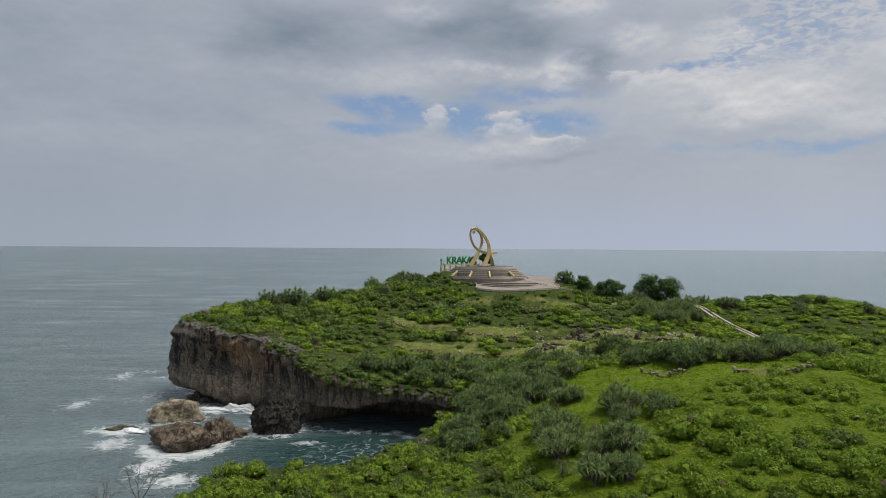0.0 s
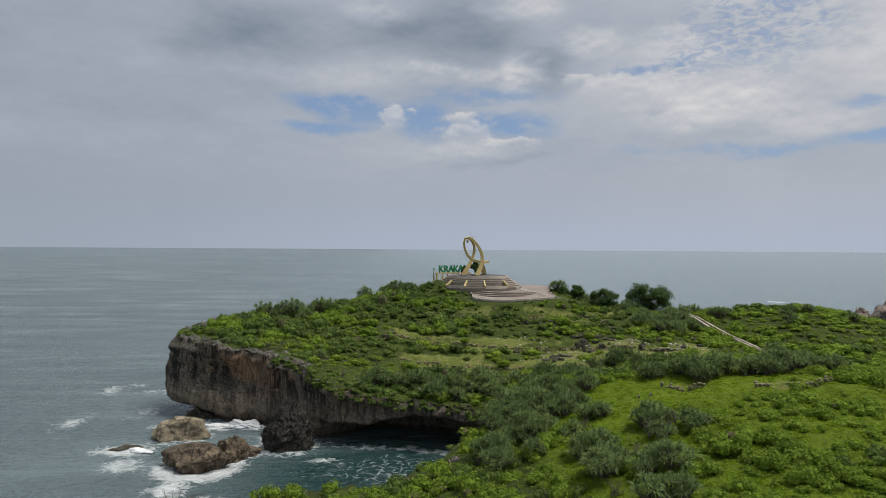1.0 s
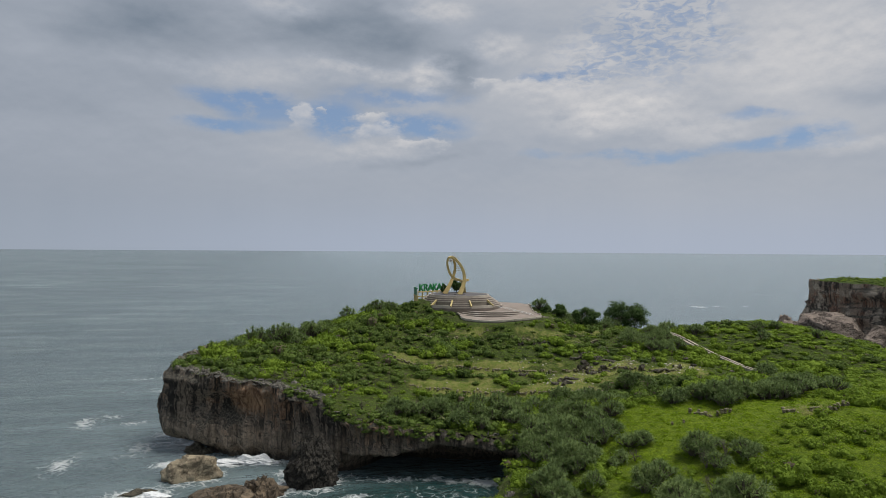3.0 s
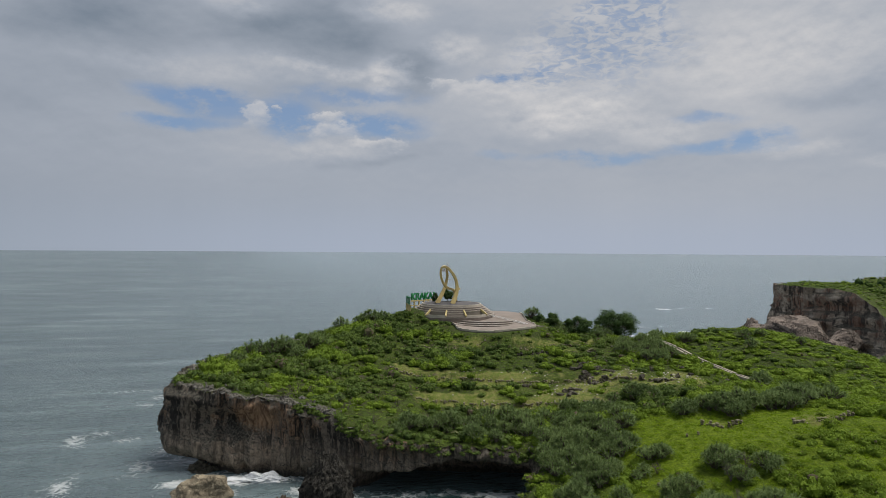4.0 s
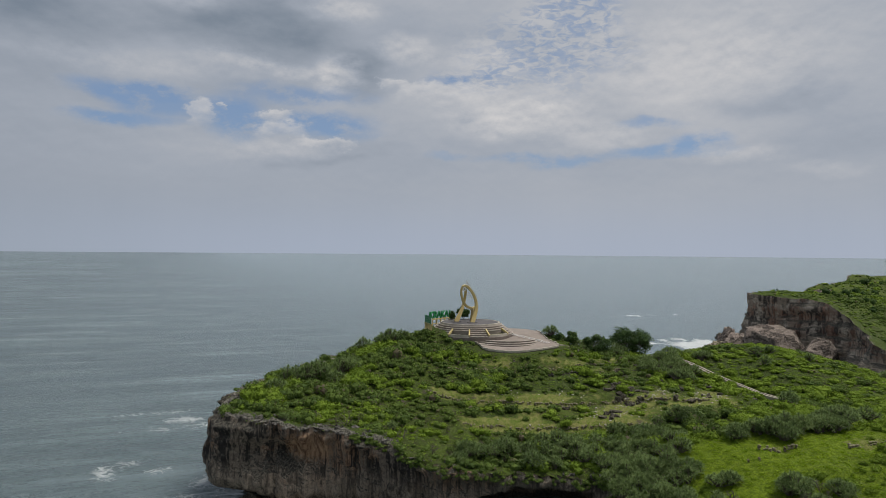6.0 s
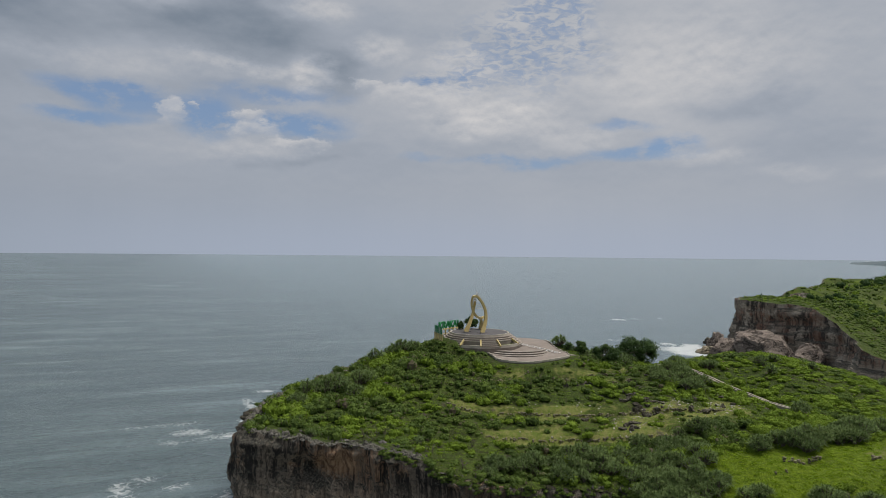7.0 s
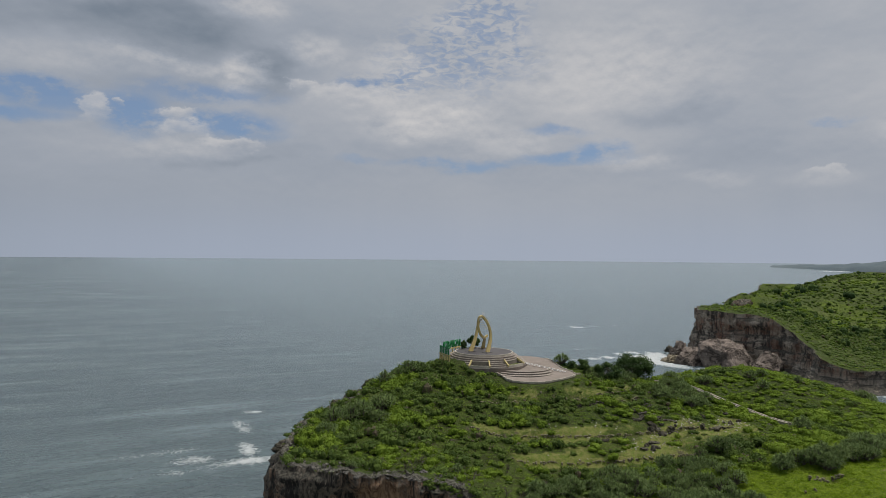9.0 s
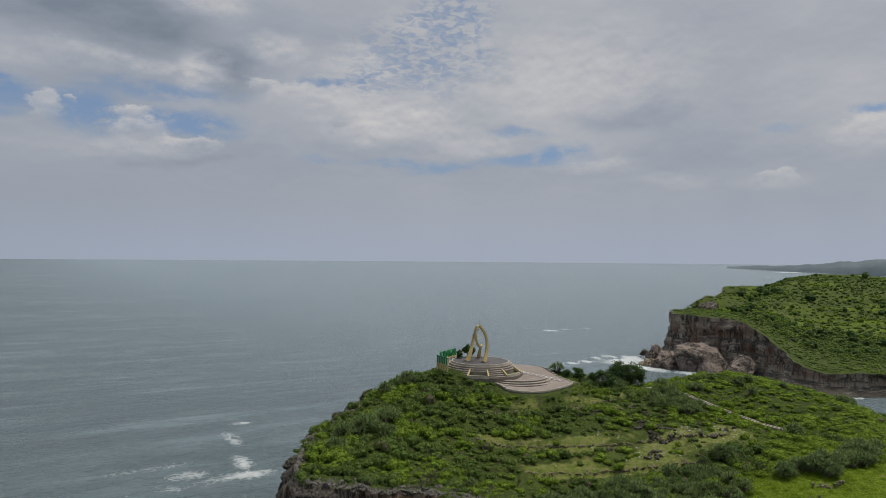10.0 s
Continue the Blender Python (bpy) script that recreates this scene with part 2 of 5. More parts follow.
def cliff_material(name, dark, mid, warm, pale, coarse=1.0):
    m, g, b, p = surface(name, 0.9, 0.25)
    p0 = p
    p = g.scaled(p, 1.0 / coarse, 1.0 / coarse, 1.0 / coarse)
    streak = g.noise(g.scaled(p, 0.75, 0.75, 0.055), 1.0, 7, 0.66)
    streak2 = g.noise(g.scaled(p, 1.7, 1.7, 0.14), 1.0, 5, 0.6)
    big, fine = g.noise(p, 0.13, 4), g.noise(p, 2.6, 6, 0.65)
    c = g.mix(g.ramp(streak, 0.45, 0.56), dark, mid)
    c = g.mix(g.math("MULTIPLY", g.ramp(big, 0.48, 0.62), g.ramp(streak2, 0.42, 0.66)), c, warm)
    c = g.mix(g.math("MULTIPLY", g.ramp(streak2, 0.55, 0.75), g.ramp(fine, 0.4, 0.6)), c, pale)
    if coarse == 1.0:
        # a rust-coloured fall scar below the lip
        d = g.add("ShaderNodeVectorMath", operation="DISTANCE")
        g.put(d.inputs[0], g.scaled(p, 1.0, 0.6, 1.5))
        d.inputs[1].default_value = (-40.0, 129.0 * 0.6, 10.6 * 1.5)
        scar = g.ramp(g.math("ADD", d.outputs["Value"], g.math("MULTIPLY", g.math("SUBTRACT", fine, 0.5), 6.0)), 2.6, 5.2, 0.75, 0.0)
    else:
        blotch = g.noise(p, 0.16, 5, 0.65)
        c = g.mix(g.ramp(blotch, 0.52, 0.62, 0.0, 0.75), c, pale)
        c = g.mix(g.ramp(blotch, 0.46, 0.38, 0.0, 0.6), c, (0.22, 0.115, 0.075))
    bed = g.noise(g.scaled(p, 0.05, 0.05, 0.8), 1.0, 5, 0.6)
    c = g.mix(g.ramp(bed, 0.50, 0.64, 0.0, 0.25 if coarse == 1.0 else 0.2), c, dark)
    p = p0
    sep = g.add("ShaderNodeSeparateXYZ")
    g.put(sep.inputs[0], p)
    tide = g.math("MULTIPLY", g.ramp(sep.outputs[2], 8.5, 3.2), g.ramp(streak2, 0.35, 0.6, 0.20, 0.65))
    c = g.mix(tide, c, pale)
    wet = g.ramp(g.math("ADD", sep.outputs[2], g.math("MULTIPLY", fine, 1.2)), 0.9, 1.9, 0.8, 0.0)
    c = g.mix(wet, c, (0.022, 0.020, 0.017))
    face = g.add("ShaderNodeSeparateXYZ")
    g.put(face.inputs[0], g.add("ShaderNodeNewGeometry").outputs["True Normal"])
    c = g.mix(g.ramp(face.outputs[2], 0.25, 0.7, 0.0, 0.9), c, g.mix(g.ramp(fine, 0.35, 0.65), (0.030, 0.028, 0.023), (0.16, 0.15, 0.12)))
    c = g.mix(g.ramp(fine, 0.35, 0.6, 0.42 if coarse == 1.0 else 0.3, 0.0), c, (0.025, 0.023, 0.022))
    if coarse == 1.0:
        c = g.mix(scar, c, g.mix(g.ramp(streak2, 0.36, 0.62), (0.20, 0.105, 0.055), (0.58, 0.37, 0.22)))
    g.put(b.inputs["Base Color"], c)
    g.put(b.inputs["Roughness"], g.math("SUBTRACT", 0.92, g.math("MULTIPLY", wet, 0.5)))
    bumped(g, b, g.math("ADD", g.math("ADD", fine, streak2), g.noise(p, 9.0, 4, 0.6)), 0.9, 0.35)
    return m


def leaf_material(name, a, b_, dead=(0.16, 0.13, 0.09), share=0.0, spec=0.10):
    m, g, b, p = surface(name, 0.8, spec)
    rnd = g.add("ShaderNodeNewGeometry").outputs["Random Per Island"]
    obj = g.add("ShaderNodeObjectInfo").outputs["Random"]
    patch = g.noise(p, 0.12, 3)
    c = g.mix(g.ramp(g.math("ADD", g.math("MULTIPLY", patch, 0.7), g.math("MULTIPLY", rnd, 0.45)), 0.35, 0.8), a, b_)
    c = g.mix(g.math("MULTIPLY", obj, 0.3), c, a)
    if share:
        c = g.mix(g.ramp(rnd, 1.0 - share, 1.0 - share + 0.02), c, dead)
    # the shade in gaps between leaves is painted as darker hollows
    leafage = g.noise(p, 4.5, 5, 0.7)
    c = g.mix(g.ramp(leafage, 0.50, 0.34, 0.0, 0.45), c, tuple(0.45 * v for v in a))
    g.put(b.inputs["Base Color"], c)
    bumped(g, b, leafage, 0.6, 0.2)
    # thin leaves let some light through
    thin = g.add("ShaderNodeBsdfTranslucent")
    g.put(thin.inputs["Color"], c)
    both = g.add("ShaderNodeMixShader")
    both.inputs[0].default_value = 0.35
    g.put(both.inputs[1], b.outputs[0])
    g.put(both.inputs[2], thin.outputs[0])
    g.put([n for n in g.tree.nodes if n.type == "OUTPUT_MATERIAL"][0].inputs[0], both.outputs[0])
    return m


def plain_material(name, a, b_, scale=1.0, rough=0.85, bump=0.3, metal=0.0, fine=12.0, deep=0.03, cracks=0.0):
    m, g, b, p = surface(name, rough, 0.35)
    n1, n2 = g.noise(p, 0.5 * scale, 4, 0.6), g.noise(p, fine * scale, 4)
    c = g.mix(g.ramp(n1, 0.3, 0.7), a, b_)
    c = g.mix(g.ramp(n2, 0.3, 0.75, 0.3, 0.0), c, tuple(v * 0.5 for v in a))
    height = n2
    if cracks:
        cell = g.add("ShaderNodeTexVoronoi", feature="DISTANCE_TO_EDGE")
        bent = g.add("ShaderNodeVectorMath", operation="ADD")
        g.put(bent.inputs[0], g.scaled(p, cracks, cracks, cracks * 0.6))
        g.put(bent.inputs[1], g.join(n1, n2, n1))
        g.put(cell.inputs["Vector"], bent.outputs[0])
        cell.inputs["Scale"].default_value = 1.0
        # cracks sink in the bump and carry crease shade in their colour
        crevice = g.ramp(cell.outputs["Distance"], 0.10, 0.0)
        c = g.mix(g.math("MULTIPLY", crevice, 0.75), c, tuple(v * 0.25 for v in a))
        pit = g.noise(p, fine * scale * 2.5, 5, 0.7)
        c = g.mix(g.ramp(pit, 0.55, 0.72, 0.0, 0.6), c, tuple(min(1.0, v * 1.7) for v in b_))
        height = g.math("SUBTRACT", g.math("ADD", n2, pit), crevice)
    g.put(b.inputs["Base Color"], c)
    b.inputs["Metallic"].default_value = metal
    bumped(g, b, height, bump, deep)
    return m


def sea_material():
    m, g, b, p = surface("sea_water", 0.16, 0.5)
    b.inputs["IOR"].default_value = 1.33
    near = g.attr("shallow")
    n = g.noise(p, 0.03, 4)
    c = g.mix(g.ramp(n, 0.35, 0.65), (0.118, 0.168, 0.172), (0.165, 0.222, 0.225))
    # broad darker patches: cloud shadows painted into the water's colour
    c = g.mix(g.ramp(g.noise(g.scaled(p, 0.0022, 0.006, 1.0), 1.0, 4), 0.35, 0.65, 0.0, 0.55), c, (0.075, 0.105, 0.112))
    # long bands: the light and dark of the waves put into the colour
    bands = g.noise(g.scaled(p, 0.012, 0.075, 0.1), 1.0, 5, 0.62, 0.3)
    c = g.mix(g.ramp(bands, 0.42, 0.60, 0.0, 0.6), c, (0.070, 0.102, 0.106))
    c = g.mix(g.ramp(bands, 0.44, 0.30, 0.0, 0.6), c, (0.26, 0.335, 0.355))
    # lighter eastwards: the brighter sky reflection there is painted in by position
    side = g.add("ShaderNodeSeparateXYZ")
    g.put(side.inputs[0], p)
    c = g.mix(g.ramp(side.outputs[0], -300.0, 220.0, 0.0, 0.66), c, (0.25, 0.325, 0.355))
    c = g.mix(near, c, (0.020, 0.062, 0.060))
    swell = g.noise(g.scaled(p, 0.05, 0.16, 0.1), 1.0, 3, 0.5)
    chop = g.math("ADD", g.noise(g.scaled(p, 0.30, 0.75, 0.5), 1.0, 6, 0.62), g.math("MULTIPLY", g.noise(g.scaled(p, 0.8, 1.5, 1.0), 1.0, 3, 0.55, 0.5), 0.35))
    wave = g.noise(g.scaled(p, 0.045, 0.20, 0.5), 1.0, 4, 0.6, 0.4)
    lace = g.add("ShaderNodeTexVoronoi", feature="DISTANCE_TO_EDGE")
    warp = g.add("ShaderNodeTexNoise")
    g.put(warp.inputs["Vector"], p)
    warp.inputs["Scale"].default_value, warp.inputs["Detail"].default_value = 0.35, 5.0
    shift = g.add("ShaderNodeVectorMath", operation="MULTIPLY_ADD")
    g.put(shift.inputs[0], warp.outputs["Color"])
    shift.inputs[1].default_value = (5.0, 5.0, 0.0)
    g.put(shift.inputs[2], p)
    g.put(lace.inputs["Vector"], shift.outputs[0])
    lace.inputs["Scale"].default_value = 0.55
    web = g.ramp(lace.outputs["Distance"], 0.16, 0.0)
    torn = g.noise(shift.outputs[0], 0.7, 7, 0.68)
    foam = g.attr("foam")
    f = g.ramp(g.math("ADD", g.math("MULTIPLY", foam, 1.15), g.math("ADD", g.math("MULTIPLY", torn, 0.84), g.math("MULTIPLY", web, 0.17))), 0.84, 1.26)
    f = g.math("MULTIPLY", f, g.ramp(foam, 0.02, 0.2))
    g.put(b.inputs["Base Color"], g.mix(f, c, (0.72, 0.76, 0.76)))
    g.put(b.inputs["Roughness"], g.math("ADD", 0.16, g.math("MULTIPLY", f, 0.6)))
    bumped(g, b, g.math("ADD", g.math("ADD", g.math("MULTIPLY", swell, 2.0), g.math("MULTIPLY", wave, 2.6)), g.math("MULTIPLY", chop, 2.3)), 0.9, 1.3)
    return m


GROUND = ground_material()
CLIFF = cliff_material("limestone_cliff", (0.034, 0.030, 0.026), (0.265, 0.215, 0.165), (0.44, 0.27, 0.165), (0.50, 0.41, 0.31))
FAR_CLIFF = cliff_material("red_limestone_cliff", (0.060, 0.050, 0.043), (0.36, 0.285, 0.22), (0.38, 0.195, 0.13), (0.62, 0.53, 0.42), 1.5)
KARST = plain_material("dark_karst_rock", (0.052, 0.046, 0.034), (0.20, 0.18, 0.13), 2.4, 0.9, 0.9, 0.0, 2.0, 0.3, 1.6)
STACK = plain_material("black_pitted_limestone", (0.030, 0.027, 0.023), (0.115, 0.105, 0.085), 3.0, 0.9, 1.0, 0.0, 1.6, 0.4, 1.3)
BOULDER = plain_material("tan_boulder_rock", (0.25, 0.205, 0.14), (0.40, 0.345, 0.24), 1.0, 0.9, 0.7, 0.0, 3.0, 0.2, 0.25)
BROWN = plain_material("brown_wet_rock", (0.075, 0.058, 0.040), (0.25, 0.19, 0.125), 1.0, 0.75, 0.8, 0.0, 3.0, 0.3, 0.7)
SLAB = plain_material("pinkish_slab_rock", (0.15, 0.12, 0.10), (0.36, 0.295, 0.245), 0.5, 0.9, 1.0, 0.0, 1.2, 0.9, 0.09)
RIM = plain_material("grey_karst_rim_rock", (0.080, 0.074, 0.066), (0.29, 0.272, 0.24), 2.4, 0.9, 0.9, 0.0, 2.0, 0.3, 1.6)
STONE = plain_material("dry_wall_stone", (0.125, 0.11, 0.068), (0.30, 0.27, 0.175), 2.0, 0.95, 0.5)
RUBBLE = plain_material("pale_limestone_rubble", (0.30, 0.285, 0.22), (0.58, 0.55, 0.46), 2.0, 0.95, 0.4)
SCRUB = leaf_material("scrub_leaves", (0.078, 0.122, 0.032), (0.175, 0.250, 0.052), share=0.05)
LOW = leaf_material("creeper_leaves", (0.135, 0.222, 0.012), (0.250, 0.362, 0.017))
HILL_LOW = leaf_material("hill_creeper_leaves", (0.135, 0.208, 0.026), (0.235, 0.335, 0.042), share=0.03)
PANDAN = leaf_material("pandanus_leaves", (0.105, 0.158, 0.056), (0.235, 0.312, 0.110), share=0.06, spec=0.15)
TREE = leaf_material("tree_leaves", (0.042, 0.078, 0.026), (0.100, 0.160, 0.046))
BARK = plain_material("grey_bark", (0.09, 0.07, 0.055), (0.19, 0.165, 0.14), 3.0, 0.95, 0.5)
PAVING = plain_material("greyish_pink_paving", (0.225, 0.188, 0.160), (0.315, 0.268, 0.230), 0.6, 0.85, 0.2)
# a darker brown than the paving, for the risers and the ring wall
RISER = plain_material("darker_brown_concrete", (0.15, 0.125, 0.105), (0.25, 0.21, 0.18), 1.0, 0.9, 0.3)
DECK = plain_material("dark_slate_paving", (0.085, 0.080, 0.082), (0.13, 0.122, 0.12), 0.8, 0.7, 0.2)
KERB = plain_material("pale_concrete_kerb", (0.42, 0.375, 0.31), (0.56, 0.51, 0.43), 1.0, 0.85, 0.2)
YELLOW = plain_material("cream_yellow_paint", (0.50, 0.40, 0.17), (0.62, 0.51, 0.25), 1.0, 0.7, 0.15)
GOLD = plain_material("gold_painted_steel", (0.47, 0.355, 0.14), (0.60, 0.475, 0.21), 1.0, 0.45, 0.1)
GREEN = plain_material("green_enamel", (0.012, 0.17, 0.045), (0.02, 0.24, 0.07), 1.0, 0.5, 0.1)
WHITE = plain_material("white_paint", (0.70, 0.69, 0.66), (0.80, 0.79, 0.77), 1.0, 0.7, 0.1)
TRACK = plain_material("pale_concrete_track", (0.31, 0.28, 0.22), (0.44, 0.40, 0.32), 0.8, 0.9, 0.3)
SEA = sea_material()
# the air's haze over the far coast is mixed into this bluish colour
FARLAND = plain_material("haze_tinted_far_hills", (0.095, 0.13, 0.15), (0.14, 0.175, 0.185), 0.01, 1.0, 0.3)


# ---------------------------------------------------------------- tools
def hash2(ix, iy, seed):
    h = (ix.astype(np.int64) * 374761393 + iy.astype(np.int64) * 668265263 + seed * 974711) & 0x7FFFFFFF
    h = ((h ^ (h >> 13)) * 1274126177) & 0x7FFFFFFF
    return ((h ^ (h >> 16)) & 0xFFFFF) / 1048575.0


def vnoise(x, y, seed=0):
    x, y = np.asarray(x, float), np.asarray(y, float)
    ix, iy = np.floor(x), np.floor(y)
    fx, fy = x - ix, y - iy
    fx, fy = fx * fx * (3 - 2 * fx), fy * fy * (3 - 2 * fy)
    a, b = hash2(ix, iy, seed), hash2(ix + 1, iy, seed)
    c, d = hash2(ix, iy + 1, seed), hash2(ix + 1, iy + 1, seed)
    return (a + (b - a) * fx) * (1 - fy) + (c + (d - c) * fx) * fy


def fbm(x, y, octaves=4, seed=0):
    out, amp, tot = 0.0, 1.0, 0.0
    for k in range(octaves):
        out = out + amp * vnoise(np.asarray(x) * 2 ** k, np.asarray(y) * 2 ** k, seed + 17 * k)
        tot, amp = tot + amp, amp * 0.5
    return out / tot - 0.5


def step01(v, lo, hi):
    t = np.clip((v - lo) / (hi - lo), 0, 1)
    return t * t * (3 - 2 * t)


def mesh_from(name, verts, faces, material, smooth=True, attrs=()):
    """A mesh from numpy arrays; the faces have all three or all four corners."""
    verts, faces = np.asarray(verts, np.float32), np.asarray(faces, np.int32)
    me = bpy.data.meshes.new(name)
    n, k = faces.shape
    me.vertices.add(len(verts))
    me.vertices.foreach_set("co", verts.ravel())
    me.loops.add(n * k)
    me.loops.foreach_set("vertex_index", faces.ravel())
    me.polygons.add(n)
    me.polygons.foreach_set("loop_start", np.arange(0, n * k, k, dtype=np.int32))
    me.polygons.foreach_set("use_smooth", np.broadcast_to(np.asarray(smooth, bool), (n,)))
    for key, values in attrs:
        me.attributes.new(key, "FLOAT", "POINT").data.foreach_set("value", np.asarray(values, np.float32))
    me.materials.append(material)
    me.update()
    me.validate()
    return me


def part(name, bm, material, parent=None, label=""):
    """Links a bmesh as one mesh object, under its thing."""
    me = bpy.data.meshes.new(name)
    bm.to_mesh(me)
    bm.free()
    me.materials.append(material)
    ob = new(name, me)
    ob.parent = parent
    return tagged(ob, label)


def sub(name, me, parent, label="", m=None):
    ob = new(name, me)
    ob.parent = parent
    if m is not None:
        ob.matrix_local = m
    return tagged(ob, label)


def smooth_line(points, spacing, closed=True):
    """A line through the points as a Catmull-Rom curve at an even spacing."""
    p = np.asarray(points, float)
    n = len(p)
    out = []
    for i in range(n if closed else n - 1):
        if closed:
            a, b, c, d = p[(i - 1) % n], p[i], p[(i + 1) % n], p[(i + 2) % n]
        else:
            a, b, c, d = p[max(i - 1, 0)], p[i], p[i + 1], p[min(i + 2, n - 1)]
        for t in np.linspace(0, 1, 16, endpoint=False):
            out.append(0.5 * (2 * b + (c - a) * t + (2 * a - 5 * b + 4 * c - d) * t * t + (3 * b - a - 3 * c + d) * t ** 3))
    out.append(p[0] if closed else p[-1])
    out = np.array(out)
    s = np.r_[0, np.cumsum(np.linalg.norm(np.diff(out, axis=0), axis=1))]
    k = np.linspace(0, s[-1], max(2, int(s[-1] / spacing)) + 1)
    if closed:
        k = k[:-1]
    return np.stack([np.interp(k, s, out[:, j]) for j in range(p.shape[1])], 1)


def inside(px, py, line):
    r = np.zeros(np.shape(px), bool)
    a, b = line, np.roll(line, -1, 0)
    for (x0, y0), (x1, y1) in zip(a, b):
        if y0 != y1:
            hit = ((y0 > py) != (y1 > py)) & (px < (x1 - x0) * (py - y0) / (y1 - y0) + x0)
            r ^= hit
    return r


def nearest(px, py, line):
    """Distance to, and index of, the nearest point of a dense line."""
    best, idx = np.full(np.shape(px), 1e9), np.zeros(np.shape(px), int)
    for i, (x, y) in enumerate(line):
        d = (px - x) ** 2 + (py - y) ** 2
        near = d < best
        best[near], idx[near] = d[near], i
    return np.sqrt(best), idx


# ---------------------------------------------------------------- the headland
HILL_STEP, HILL_WIDTH, HILL_X, HILL_Y, HILL_BASE = 30.0, 26.0, -75.0, 30.0, 12.0
HILLS = [
    [-2.45, -0.45, 0.18, -6.81, 2.44, 2.52, -2.14, -0.65],
    [-6.98, -9.15, -1.74, 3.08, -1.71, -2.9, -3.5, 0.75],
    [1.3, 10.72, -8.64, -1.23, 6.68, 2.22, 4.71, 0.32],
    [-4.21, -1.89, 1.06, -1.35, -0.21, -7.73, 0.22, -12.93],
    [4.83, 2.85, -1.97, 1.03, 3.77, 4.65, 14.42, -3.96],
    [0.59, 1.36, 5.51, 6.67, -0.66, -3.87, -2.24, -1.78],
    [-3.45, -6.34, 0.39, 0.65, -2.12, 0.24, -3.54, -1.31],
    [-0.55, -1.24, 0.74, 3.66, 2.5, 0.96, -0.44, -0.17],
]
PLAZA = (11.4, 179.5)


def floor_z(x, y):
    """The sloping lower floor of the plaza."""
    return 22.0 + 0.13 * (np.clip(y, 157, 173) - 159) - 0.05 * np.clip(22 - x, 0, 14)


def ground_z(x, y):
    """Height of the headland's ground above the sea."""
    x, y = np.asarray(x, float), np.asarray(y, float)
    z = np.full(np.broadcast(x, y).shape, HILL_BASE)
    for j, row in enumerate(HILLS):
        for i, a in enumerate(row):
            z = z + a * np.exp(-((x - HILL_X - i * HILL_STEP) ** 2 + (y - HILL_Y - j * HILL_STEP) ** 2) / (2 * HILL_WIDTH ** 2))
    z = np.maximum(z, 2.2)
    z = z - 2.6 * np.exp(-((x - 103) / 13.0) ** 2 - ((y - 148) / 17.0) ** 2) + 0.7 * np.exp(-((x - 82) / 9.0) ** 2 - ((y - 156) / 9.0) ** 2) - 0.9 * np.exp(-((x - 63) / 6.0) ** 2 - ((y - 124) / 7.0) ** 2)
    # the ground is shaped round the plaza
    d = np.hypot(x - PLAZA[0], y - PLAZA[1])
    z = z + (np.maximum(z, 25.0) - z) * step01(d, 17.0, 10.0) * step01(x + 0.6 * (y - 180), 14.0, 6.0)
    z = z + (22.2 - z) * step01(d, 14.5, 12.0) * step01(x + 0.8 * (180 - y), 6.0, 12.0)
    d = np.hypot(x - 19.5, y - 167.5)
    return z + (floor_z(x, y) - 0.4 - 1.2 * step01(d, 9.0, 6.0) - z) * step01(d, 17.5, 12.5) * step01(x, 3.0, 8.0)


TERRACES = [((-12, 145.8), (-3, 140.4), (20, 132.2), (44, 123.5)), ((-11, 132), (10, 124.8), (19, 121.0), (27, 117)), ((-4, 155), (5, 154.2), (13, 154.0)), ((17, 150.5), (30, 151.5), (43, 153)), ((26, 145.8), (37, 146.3)),
            ((28.6, 94.6), (31, 93.0), (33.6, 92.0)), ((38, 85.9), (43, 86.0), (47.5, 84.6))]


def rough_z(x, y):
    z = ground_z(x, y)
    field = field_mask(x, y)
    for line in TERRACES:
        px, py = zip(*line)
        below = np.interp(x, px, py) - y
        z = z - 1.0 * step01(below, 0.0, 0.5) * np.exp(-np.maximum(below, 0) / 4.0) * step01(x, px[0], px[0] + 3) * step01(x, px[-1], px[-1] - 3)
    calm = 1 - 0.9 * step01(np.hypot(x - 19.5, y - 167.5), 18.0, 14.0)
    return z + calm * (fbm(x * 0.12, y * 0.12, 3, 3) * 1.2 + fbm(x * 0.7, y * 0.7, 3, 5) * (0.75 - 0.4 * field))


def field_mask(x, y):
    """The low bright creepers of the near field."""
    edge = fbm(x * 0.09, y * 0.09, 3, 21) * 14
    patches = np.clip(0.45 + 2.4 * fbm(x * 0.06, y * 0.10, 3, 23), 0, 1)
    lower = step01(y, 86, 76)
    return step01(x + edge, 10, 17) * step01(y + edge, 106, 100) * step01(x, 95, 80) * (1 - 0.45 * step01(x + edge, 40, 56)) * (1 - lower * (1 - 0.5 * patches))


